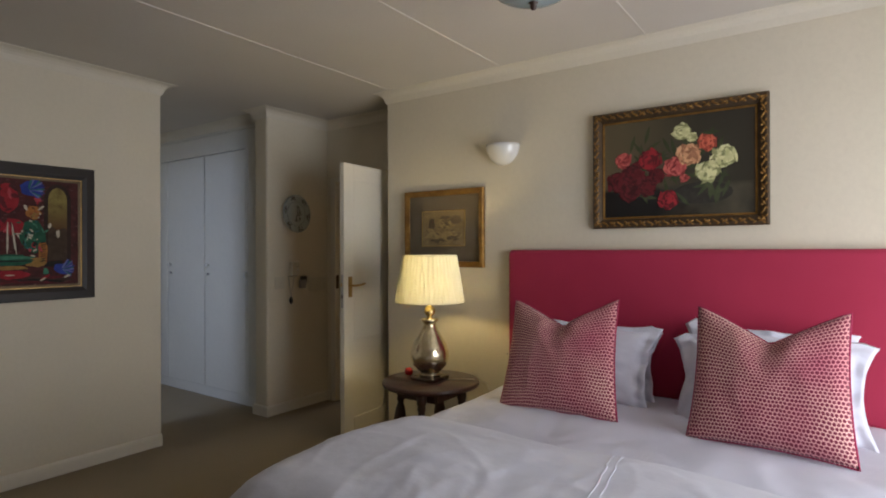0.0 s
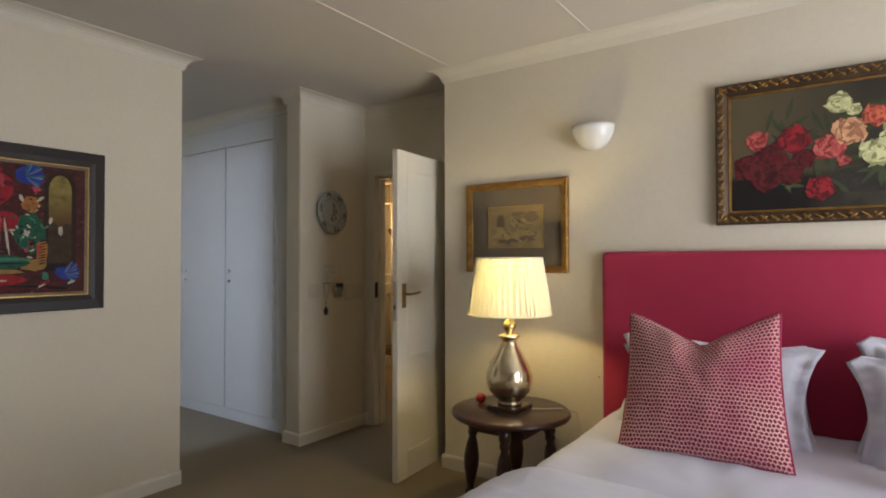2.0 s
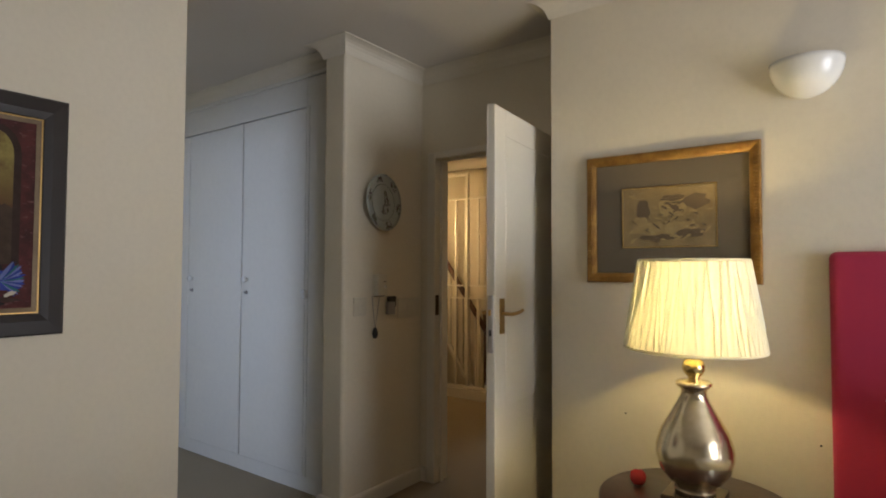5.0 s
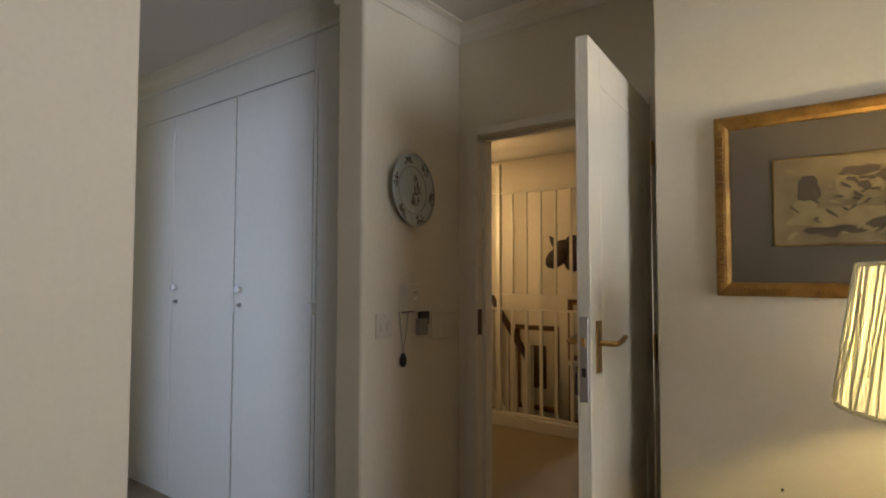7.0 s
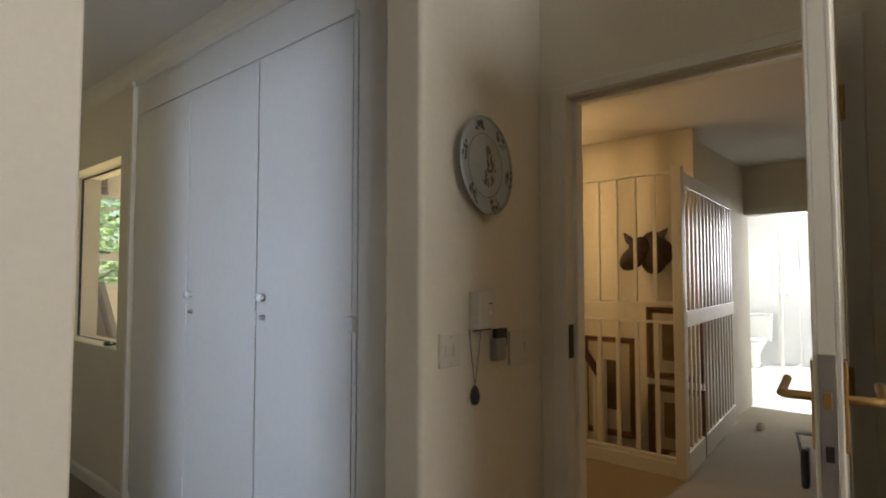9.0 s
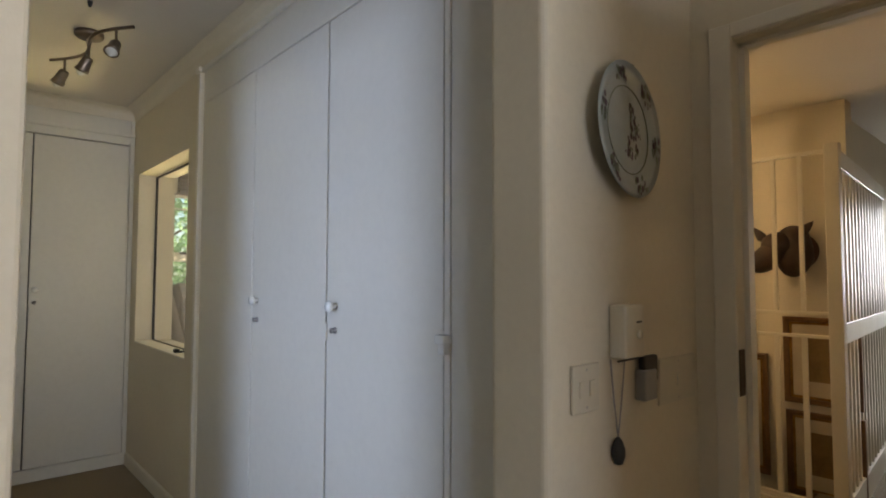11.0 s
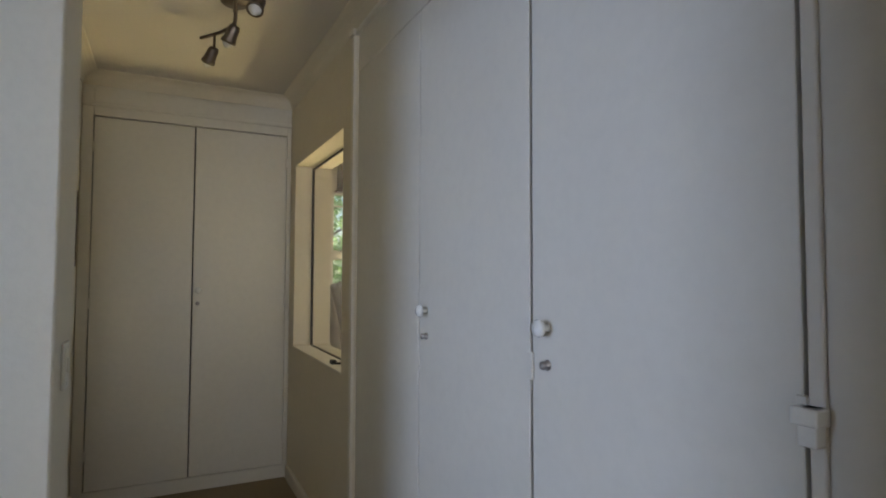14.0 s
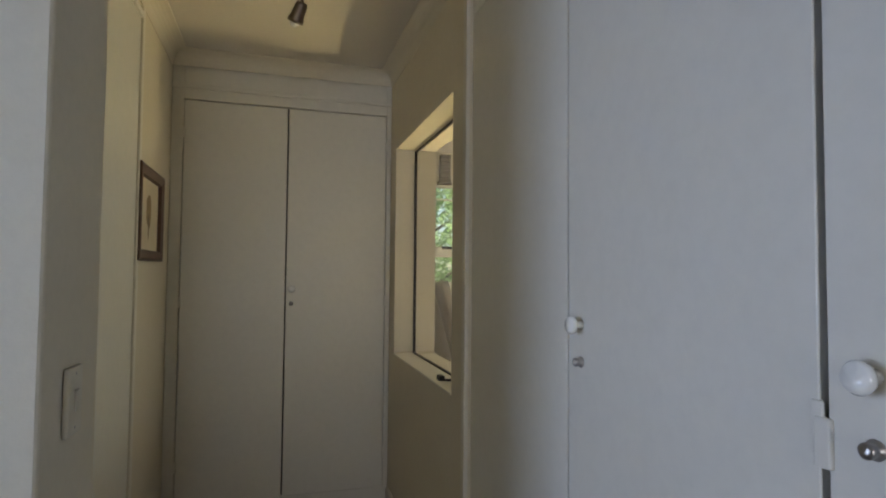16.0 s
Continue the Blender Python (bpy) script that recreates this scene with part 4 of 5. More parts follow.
        shapes.append((0.085 + 0.045 * math.cos(a), 0.262 + 0.045 * math.sin(a), 0.040, 0.0065, ("blue", "lilac", "teal", "blue")[k % 4], a))
    scatter(6, 0.128, 0.205, 0.012, 0.012, 0.018, 0.008, ("red", "wine", "rose"))
    # speckled foliage in the middle
    shapes.append((0.105, -0.015, 0.068, 0.095, "green", 0.1))
    scatter(46, 0.105, -0.01, 0.034, 0.046, 0.012, 0.005, ("jade", "cream", "teal", "green", "black", "jade"))
    shapes += [(0.112, 0.118, 0.040, 0.040, "orange", 0.0), (0.118, 0.105, 0.024, 0.020, "ochre", 0.0), (0.150, 0.150, 0.020, 0.007, "cream", 0.7), (0.070, 0.150, 0.018, 0.008, "cream", 2.0)]
    scatter(8, 0.112, 0.122, 0.016, 0.014, 0.009, 0.003, ("black", "cream", "red"))
    shapes += [(0.160, -0.115, 0.026, 0.070, "orange", 0.05), (0.125, -0.180, 0.055, 0.028, "ochre", 0.1)]
    for k in range(9):
        shapes.append((0.160 + 0.004 * (k % 2), -0.060 - k * 0.014, 0.018, 0.0032, "black", 0.25))
    scatter(6, 0.115, -0.075, 0.02, 0.02, 0.014, 0.008, ("red", "black", "rose"))
    # bowl and foot
    shapes += [(-0.02, -0.165, 0.145, 0.036, "green", 0.0), (-0.02, -0.152, 0.145, 0.010, "jade", 0.0), (-0.02, -0.172, 0.140, 0.004, "black", 0.0), (-0.02, -0.212, 0.125, 0.012, "ochre", 0.0), (-0.02, -0.250, 0.115, 0.026, "red", 0.0), (-0.01, -0.255, 0.025, 0.004, "cream", 0.0)]
    # plume on the ground
    shapes.append((0.220, -0.190, 0.050, 0.020, "black", 0.1))
    shapes.append((0.265, -0.225, 0.052, 0.032, "blue", -0.3))
    for k in range(15):
        a = -0.9 + k * 0.14
        shapes.append((0.262 + 0.035 * math.cos(a), -0.222 + 0.035 * math.sin(a), 0.036, 0.006, ("blue", "lilac", "teal", "blue", "lilac")[k % 5], a))
    shapes += [(0.290, -0.270, 0.018, 0.007, "cream", 0.4), (0.175, -0.235, 0.016, 0.022, "jade", 0.2), (0.170, -0.272, 0.030, 0.008, "red", 0.5), (0.160, -0.283, 0.020, 0.004, "cream", 0.5), (0.240, -0.005, 0.010, 0.026, "cream", 0.05), (0.196, 0.045, 0.008, 0.018, "cream", -0.2)]
    for i, (cx, cz, rx, rz, tone, turn) in enumerate(shapes):
        cx, cz = max(-0.32, min(0.32, cx)), max(-0.30, min(0.30, cz))
        patch("painted_shape", blob(cx, cz, rx, rz, 12, 0.20, i * 1.7, turn), 0.0096 + i * 0.00002, mats[tone], e)
    return tagged(e, "colourful folk painting with arch, black and gilt frame", "painting")


folk_painting()


def small_picture():
    e = empty("small_framed_picture", -6.72, 1.763, 1.63, 180)
    w, h = 0.50, 0.42
    frame_mesh("frame", w, h, [(0, 0), (0, 0.026), (0.010, 0.030), (0.045, 0.024), (0.050, 0.008)], BROWNFRAME, e)
    boxes("paper", [(-w / 2 + 0.045, -0.008, -h / 2 + 0.045, w / 2 - 0.045, -0.002, h / 2 - 0.045)], CREAMP, e)
    patch("printed_shape", blob(0.0, 0.02, 0.05, 0.08, 14, 0.2, 2.0), 0.0085, SEPIA, e)
    patch("printed_shape", blob(0.0, -0.06, 0.012, 0.06, 10, 0.2, 5.0), 0.0088, SEPIAD, e)
    return tagged(e, "small dark-framed print on the passage wall", "framed print")


small_picture()


# ---- wall light, ceiling light ----
def sconce():
    e = empty("wall_light", -1.222, BY, 2.036)
    bm = bmesh.new()
    n, rows, vs = 32, 12, []
    for j in range(rows + 1):
        th = math.pi / 2 * j / rows
        vs.append([bm.verts.new((0.120 * math.cos(th) * math.cos(math.pi * k / n), -0.115 * math.cos(th) * math.sin(math.pi * k / n) - 0.002, 0.06 - 0.135 * math.sin(th) * (1 if j < rows else 1))) for k in range(n + 1)])
    for j in range(rows):
        for k in range(n):
            bm.faces.new((vs[j][k], vs[j][k + 1], vs[j + 1][k + 1], vs[j + 1][k]))
    ob = from_bm("bowl", bm, CHINA, e, True)
    md = ob.modifiers.new("thick", "SOLIDIFY")
    md.thickness, md.offset = 0.005, -1
    boxes("back_plate", [(-0.05, -0.012, -0.04, 0.05, -0.001, 0.05)], CHINA, e, 0.003)
    return tagged(e, "white glazed half-bowl wall light, unlit", "wall light")


sconce()


def bowl_light(x, y):
    e = empty("ceiling_light", x, y, H)
    lathe("rose", [(0.0, -0.03), (0.06, -0.028), (0.075, -0.012), (0.078, -0.001)], BRASS, e)
    prof = [(0.20 * math.sin(a), -0.075 - 0.115 * math.cos(a)) for a in [0.05 + k * 1.5 / 12 for k in range(13)]]
    ob = lathe("bowl", prof + [(0.205, -0.066), (0.195, -0.062), (0.0, -0.060)], BLUEGLASS, e, 48)
    tagged(ob, "blue-grey glass bowl")
    lathe("rod", [(0.006, -0.20), (0.006, -0.02)], BRASS, e, 10)
    lathe("knob", [(0.0, -0.222), (0.010, -0.218), (0.014, -0.208), (0.012, -0.198), (0.020, -0.192), (0.018, -0.186)], DARKWOOD, e, 16)
    return tagged(e, "blue-grey glass bowl ceiling light with dark knob", "ceiling light")


bowl_light(-0.42, 1.99)


# ---- door to the landing ----
def door_frame():
    e = empty("door_frame", -2.80, 3.60, 0)
    for x0, x1, z0, z1 in ((-0.485, -0.425, 0.0, 2.075), (0.425, 0.485, 0.0, 2.075), (-0.425, 0.425, 2.035, 2.075)):
        boxes("jamb" if z0 == 0 else "head", [(x0, -0.012, z0, x1, 0.13, z1)], TRIM, e, 0.004, 2)
    boxes("stop", [(-0.425, 0.045, 0, -0.41, 0.075, 2.03), (-0.425, 0.045, 2.02, 0.425, 0.075, 2.035)], TRIM, e)
    boxes("strike", [(-0.4255, -0.004, 1.045, -0.421, 0.030, 1.17)], GILTDARK, e, 0.001)
    return structure(e, "cream painted wooden door frame", "door frame")


door_frame()


def door_leaf():
    """Hinged at the east jamb and swung wide open into the passage; local x runs from the hinge to the free edge."""
    L, T, Hh = 0.80, 0.04, 2.03
    ang = math.degrees(math.atan2(-0.79, 0.068))
    e = empty("door", -2.375, 3.585, 0.004, ang)
    bm = bmesh.new()
    add_box(bm, 0, -T + 0.008, 0, L, -0.008, Hh)
    for y0, y1 in ((-0.0085, 0.0), (-T, -T + 0.0085)):
        for r in ((0, 0, 0.11, Hh), (L - 0.11, 0, L, Hh), (0.11, 0, L - 0.11, 0.17), (0.11, Hh - 0.12, L - 0.11, Hh), (0.11, 0.74, L - 0.11, Hh - 0.12)):
            add_box(bm, r[0], y0, r[1], r[2], y1, r[3], bevel=0.002)
    tagged(from_bm("panel", bm, DOORPAINT, e), "cream painted panelled leaf")
    for side in (1, -1):
        y = 0.0 if side > 0 else -T
        boxes("handle_plate", [(L - 0.085, y, 1.055, L - 0.045, y + side * 0.006, 1.205)], BRASS, e, 0.002, 2)
        h = tube("handle", [(L - 0.065, y + side * 0.004, 1.14), (L - 0.065, y + side * 0.045, 1.14), (L - 0.075, y + side * 0.052, 1.14), (L - 0.13, y + side * 0.052, 1.143), (L - 0.175, y + side * 0.050, 1.150)], 0.008, BRASS, e)
        tagged(h, "aged brass lever handle")
    tag = boxes("key_tag", [(L - 0.078, -T - 0.024, 0.985, L - 0.044, -T - 0.012, 1.052)], BLACKP, e, 0.005, 2)
    tagged(tag, "dark key tag hanging from the lock")
    tube("key", [(L - 0.061, -T - 0.004, 1.075), (L - 0.061, -T - 0.030, 1.075), (L - 0.061, -T - 0.024, 1.045)], 0.003, STEEL, e)
    boxes("lock_plate", [(L - 0.001, -T + 0.008, 0.98, L + 0.003, -0.008, 1.22)], STEEL, e, 0.001)
    boxes("latch", [(L + 0.002, -T + 0.013, 1.135, L + 0.009, -0.015, 1.16)], BRASS, e, 0.001)
    boxes("keyhole", [(L + 0.002, -T + 0.014, 1.05, L + 0.004, -0.014, 1.075)], BLACKP, e)
    for z in (0.25, 1.0, 1.78):
        lathe("hinge", [(0.006, 0), (0.007, 0.005), (0.007, 0.095), (0.006, 0.10)], BRASS, e, 10, m=Matrix.Translation((0.0, 0.008, z)))
    return tagged(e, "cream painted panelled door standing wide open", "door")


door_leaf()


# ---- built-in cupboards ----
def knob_set(parent, m, key=True):
    lathe("knob", [(0.010, 0.0), (0.008, 0.012), (0.010, 0.016), (0.019, 0.021), (0.021, 0.028), (0.017, 0.035), (0.0, 0.038)], CHINA, parent, 20, m=m)
    if key:
        k = lathe("lock", [(0.012, 0.0), (0.013, 0.003), (0.010, 0.005), (0.008, 0.010), (0.010, 0.013), (0.010, 0.018), (0.006, 0.021), (0.0, 0.022)], STEEL, parent, 16, m=Matrix.Translation((0, 0, -0.085)) @ m)
        tagged(k, "small round steel lock")


def main_cupboard():
    y = 3.02
    e = empty("built_in_cupboard", -4.69, y, 0)
    X = lambda v: v + 4.69
    frame_rows = [(X(-3.775), 0, 0.09, X(-3.507), 0.03, H - 0.02), (X(-5.794), 0, 2.325, X(-3.775), 0.03, H - 0.02), (X(-5.794), 0, 0.09, X(-5.765), 0.03, 2.325)]
    tagged(boxes("frame", frame_rows, CUPBOARD, e, 0.003), "white painted surround")
    boxes("bead", [(X(-3.773), -0.007, 0.09, X(-3.749), 0.001, 2.33)], CUPBOARD, e, 0.004, 2)
    boxes("plinth", [(X(-5.794), 0.010, 0.0, X(-3.507), 0.03, 0.09)], CUPBOARD, e)
    boxes("back", [(X(-5.794), 0.03, 0, X(-3.507), 0.45, H - 0.09)], GAPSHADE, e)
    boxes("moulding", [(X(-5.794), -0.018, 2.50, X(-3.507), 0.001, 2.525)], CUPBOARD, e, 0.005, 2)
    doors = [(-4.416, -3.780), (-5.080, -4.428), (-5.762, -5.087)]
    for i, (a, b) in enumerate(doors):
        d = boxes("door", [(X(a), -0.004, 0.098, X(b), 0.016, 2.316)], CUPBOARD, e, 0.0025, 2)
        if i < 2:
            knob_set(d, Matrix.Translation((X(a) + 0.060, -0.004, 1.262)) @ Matrix.Rotation(math.pi / 2, 4, "X"))
        if i == 0:
            tagged(boxes("catch", [(X(a) - 0.016, -0.012, 1.135, X(a) + 0.008, -0.003, 1.20)], CUPBOARD, d, 0.003, 2), "small white catch")
        for z in (0.30, 1.185, 2.20):
            boxes("hinge", [(X(b) - 0.010, -0.009, z - 0.035, X(b) + 0.008, -0.003, z + 0.035)], CUPBOARD, d, 0.002)
    c = boxes("catch", [(X(-3.765) - 0.012, -0.028, 1.155, X(-3.765) + 0.014, -0.001, 1.208), (X(-3.765) - 0.019, -0.034, 1.184, X(-3.765) + 0.019, -0.001, 1.208)], CHINA, e, 0.003, 2)
    tagged(c, "white painted catch")
    return tagged(e, "tall white painted built-in cupboard with closed doors", "cupboard", "built-in cupboards")


main_cupboard()
structure(boxes("trim", [(-5.835, 2.995, 0.0, -5.797, 3.025, 2.50), (-5.845, 2.985, 2.50, -5.787, 3.025, 2.53)], TRIM, bevel=0.006, seg=3), "painted corner bead at the cupboard's end", "trim")


def far_cupboard():
    x = -7.265
    e = empty("built_in_cupboard", x, 2.40, 0)
    Y = lambda v: v - 2.40
    tagged(boxes("frame", [(-0.03, Y(1.763), 0.085, 0, Y(1.825), H - 0.02), (-0.03, Y(2.978), 0.085, 0, Y(3.008), H - 0.02), (-0.03, Y(1.825), 2.342, 0, Y(2.978), H - 0.02)], CUPBOARD, e, 0.003), "white painted surround")
    boxes("plinth", [(-0.03, Y(1.763), 0.0, -0.006, Y(3.008), 0.085)], CUPBOARD, e)
    boxes("back", [(-0.47, Y(1.763), 0, -0.03, Y(3.008), H - 0.09)], GAPSHADE, e)
    boxes("moulding", [(-0.002, Y(1.763), 2.40, 0.016, Y(3.008), 2.425)], CUPBOARD, e, 0.005, 2)
    for i, (a, b) in enumerate(((1.830, 2.388), (2.396, 2.974))):
        d = boxes("door", [(-0.016, Y(a), 0.09, 0.004, Y(b), 2.335)], CUPBOARD, e, 0.0025, 2)
        if i:
            knob_set(d, Matrix.Translation((0.004, Y(a) + 0.03, 1.275)) @ Matrix.Rotation(math.pi / 2, 4, "Y"))
        for z in (0.30, 1.20, 2.15):
            yy = Y(a) if i == 0 else Y(b)
            boxes("hinge", [(0.002, yy - 0.006, z - 0.03, 0.009, yy + 0.006, z + 0.03)], CUPBOARD, d, 0.002)
    return tagged(e, "white painted built-in cupboard with two closed doors", "cupboard", "built-in cupboards")


far_cupboard()
structure(boxes("trim", [(-6.50, 1.755, 0.0, -6.46, 1.782, 2.50)], TRIM, bevel=0.006, seg=3), "painted corner bead on the passage wall", "trim")
structure(boxes("trim", [(-6.46, 1.755, 0.09, -5.125, 1.772, 2.44), (-6.46, 1.755, 2.44, -5.125, 1.784, 2.465)], CUPBOARD, bevel=0.003), "white painted panelling along the passage wall", "trim")


# ---- things on the nib wall ----
def wall_plate():
    e = empty("decorative_plate", -3.338, 3.21, 1.737)
    e.matrix_basis = pose(-3.328, 3.210, 1.724, 0, 88, 5)
    prof = [(0.0, 0.004), (0.10, 0.004), (0.118, 0.010), (0.150, 0.020), (0.173, 0.026), (0.1735, 0.029), (0.150, 0.0245), (0.117, 0.0145), (0.104, 0.0105), (0.0, 0.009)]
    lathe("dish", [(r, 0.004 + (z - 0.004) * 0.6) for r, z in prof], GREYCHINA, e, 72)
    tube("inner_ring", [(0.112 * math.cos(2 * math.pi * k / 60), 0.112 * math.sin(2 * math.pi * k / 60), 0.0095) for k in range(60)], 0.0015, LEAFDARK, e, 6, True)
    rnd = random.Random(3)
    for tone, mt in (("painted_flowers", PETALDARK), ("painted_leaves", LEAFDARK)):
        bm = bmesh.new()
        for c in range(9):
            on_rim = c < 6
            a0 = c * 1.05 + 0.3
            cr = 0.145 if on_rim else 0.045
            for k in range(11):
                a = a0 + rnd.uniform(-0.22, 0.22) * (1 if on_rim else 3)
                r = cr + rnd.uniform(-0.018, 0.018) * (1 if on_rim else 1.6)
                z = (0.0108 + (r - 0.117) * 0.18 + 0.0010) if r > 0.117 else 0.0075
                s_ = rnd.uniform(0.004, 0.010)
                vs = [bm.verts.new((r * math.cos(a) + s_ * math.cos(q), r * math.sin(a) + s_ * 0.6 * math.sin(q), z + 0.0008)) for q in [i * math.pi / 4 + a for i in range(8)]]
                bm.faces.new(vs)
        from_bm(tone, bm, mt, e)
    e.scale = (0.965, 0.965, 0.965)
    tube("wire", [(-0.172, 0.03, 0.018), (-0.176, 0.03, 0.014), (-0.150, 0.02, 0.002)], 0.002, BLACKP, e)
    return tagged(e, "grey-white china plate with painted flowers on the wall", "plate")


wall_plate()


def wall_switch(name, m, w, h, mat, label, rockers=2):
    e = empty(name)
    boxes("cover", [(-w / 2, -0.010, -h / 2, w / 2, -0.001, h / 2)], mat, e, 0.003, 2)
    for k in range(rockers):
        x = (k - (rockers - 1) / 2) * w / (rockers + 0.6)
        boxes("rocker", [(x - 0.010, -0.014, -0.018, x + 0.010, -0.009, 0.018)], mat, e, 0.002, 2)
    for z in (-h / 2 + 0.012, h / 2 - 0.012):
        lathe("screw", [(0.0, 0.0105), (0.003, 0.0105), (0.003, 0.009)], STEEL, e, 8, m=Matrix.Rotation(math.pi / 2, 4, "X") @ Matrix.Translation((0, z, 0)))
    e.matrix_basis = m
    return tagged(e, label, "light switch")


wall_switch("light_switch", pose(-3.34, 3.04, 1.122, 0, 0, 90), 0.10, 0.105, PLASTICW, "cream double light switch on the nib wall")
wall_switch("light_switch", pose(-4.965, 2.005, 1.158, 0, 0, 180), 0.07, 0.115, PLASTICW, "cream light switch plate on the passage wall", 1)
wall_switch("dimmer_switch", pose(-3.34, 3.465, 1.095, 0, 0, 90), 0.20, 0.12, PLASTICW, "wide cream dimmer switch plate on the nib wall", 1)


def intercom():
    e = empty("wall_receiver", -3.34, 3.185, 1.24)
    boxes("body", [(0.001, -0.042, -0.062, 0.046, 0.042, 0.062)], PLASTICW, e, 0.006, 3)
    boxes("slot", [(0.045, 0.004, 0.020, 0.0475, 0.026, 0.024)], BLACKP, e)
    lathe("button", [(0.011, 0.0), (0.011, 0.004), (0.0, 0.005)], CHINA, e, 16, m=Matrix.Translation((0.045, 0.018, -0.008)) @ Matrix.Rotation(math.pi / 2, 4, "Y"))
    return tagged(e, "small cream plastic receiver box on the wall", "receiver")


intercom()


def pendant():
    e = empty("key_fob", -3.325, 3.155, 0.965)
    tube("cord", [(0.0, -0.028, 0.213), (0.0, -0.016, 0.12), (0.0, 0.0, 0.03), (0.0, 0.018, 0.12), (0.0, 0.034, 0.213)], 0.0022, PLASTICG, e)
    lathe("fob", [(0.0, -0.032), (0.010, -0.028), (0.016, -0.010), (0.016, 0.006), (0.010, 0.024), (0.004, 0.032), (0.0, 0.033)], BLACKP, e, 16)
    tube("hook", [(0.03, -0.045, 0.213), (0.03, 0.045, 0.213)], 0.0025, BLACKP, e)
    return tagged(e, "black fob hanging on a grey cord loop", "key fob")


pendant()


def remote_holder():
    e = empty("remote_holder", -3.34, 3.285, 1.11)
    boxes("holder", [(0.001, -0.03, -0.045, 0.03, 0.03, 0.03)], PLASTICG, e, 0.004, 2)
    boxes("remote", [(0.006, -0.022, 0.0, 0.024, 0.045, 0.062)], BLACKP, e, 0.004, 2)
    return tagged(e, "black remote resting in a grey wall holder", "remote holder")


remote_holder()


# ---- passage spot bar ----
def spot_bar():
    e = empty("spotlight_bar", -5.88, 2.48, H)
    e.scale = (1.25, 1.25, 1.15)
    tagged(lathe("rose", [(0.0, -0.028), (0.045, -0.026), (0.052, -0.018), (0.052, -0.001)], SPOTMETAL, e), "round steel ceiling rose")
    pts = []
    for k in range(21):
        f = k / 20 * 2 - 1
        pts.append((f * 0.30, f * 0.095 - 0.045 * math.sin(math.pi * f), -0.055))
    tube("bar", pts, 0.007, SPOTMETAL, e)
    tube("stem", [(0, 0, -0.055), (0, 0, -0.02)], 0.009, SPOTMETAL, e)
    for fx, tilt in ((-0.24, 35), (0.0, 25), (0.24, -30)):
        f = fx / 0.30
        px, py = fx, f * 0.095 - 0.045 * math.sin(math.pi * f)
        tube("neck", [(px, py, -0.055), (px, py, -0.115)], 0.005, SPOTMETAL, e)
        m = Matrix.Translation((px, py, -0.115)) @ Matrix.Rotation(radians(tilt), 4, "Y") @ Matrix.Rotation(radians(-18), 4, "X")
        lathe("spot", [(0.0, 0.005), (0.016, 0.004), (0.020, -0.008), (0.022, -0.045), (0.026, -0.055), (0.027, -0.066), (0.022, -0.064), (0.0, -0.05)], SPOTMETAL, e, 20, m=m)
        lathe("lamp", [(0.0, -0.086), (0.008, -0.084), (0.021, -0.066), (0.021, -0.060), (0.0, -0.060)], CHINA, e, 16, m=m)
    return tagged(e, "curved steel ceiling spotlight bar with three unlit spots", "spotlight")


spot_bar()
alarm = lathe("ceiling_hook", [(0.0, -0.028), (0.006, -0.026), (0.010, -0.012), (0.012, 0.0)], BLACKP, None, 10)
alarm.matrix_basis = pose(-5.50, 2.42, H)
tagged(alarm, "small dark fitting on the passage ceiling", "ceiling fitting")


# ---- passage window ----
def passage_window():
    e = empty("window_1", -6.56, 3.13, 1.50)
    for r in ((-0.556, -0.602, -0.545, 0.602), (0.545, -0.602, 0.556, 0.602), (-0.545, 0.591, 0.545, 0.602), (-0.545, -0.602, 0.545, -0.591)):
        boxes("frame", [(r[0], -0.008, r[1], r[2], 0.010, r[3])], BLACKFRAME, e, 0.002)
    g = boxes("pane", [(-0.546, 0.000, -0.592, 0.546, 0.005, 0.592)], GLASS, e)
    g.visible_shadow = False
    tube("stay", [(0.30, -0.09, -0.592), (0.36, -0.07, -0.585), (0.42, -0.02, -0.57)], 0.006, BLACKP, e)
    boxes("stay_foot", [(0.28, -0.10, -0.602, 0.33, -0.075, -0.572)], BLACKP, e, 0.004)
    return structure(e, "fixed window pane in a thin dark frame", "window")


passage_window()
structure(boxes("window_sill", [(-7.118, 3.005, 0.896, -6.002, 3.118, 0.906)], TRIM, bevel=0.003), "cream painted window sill", "window sill")


# ---- dressing room and bedroom windows ----
def plain_window(name, x, y, z, w, h, rz):
    e = empty(name, x, y, z, rz)
    for r in ((-w / 2, 0, -w / 2 + 0.05, h), (w / 2 - 0.05, 0, w / 2, h), (-w / 2 + 0.05, 0, w / 2 - 0.05, 0.05), (-w / 2 + 0.05, h - 0.05, w / 2 - 0.05, h)):
        boxes("frame", [(r[0], -0.02, r[1], r[2], 0.02, r[3])], TRIM, e, 0.004)
    g = boxes("pane", [(-w / 2 + 0.04, -0.003, 0.04, w / 2 - 0.04, 0.003, h - 0.04)], GLASS, e)
    g.visible_shadow = False
    return structure(e, "plain white framed window", "window")


plain_window("window_2", 2.16, 1.75, 0.10, 1.9, 2.0, 90)
plain_window("window_3", -4.00, 0.08, 0.9, 0.70, 1.1, 0)


# ---- landing ----
WHITEIRON = surface("white_painted_iron", (0.74, 0.70, 0.60), (0.69, 0.65, 0.55), 0.4, 3, 60, 0.05)


def bar(parent, name, x0, y0, z0, x1, y1, z1):
    return boxes(name, [(x0, y0, z0, x1, y1, z1)], WHITEIRON, parent, 0.002)


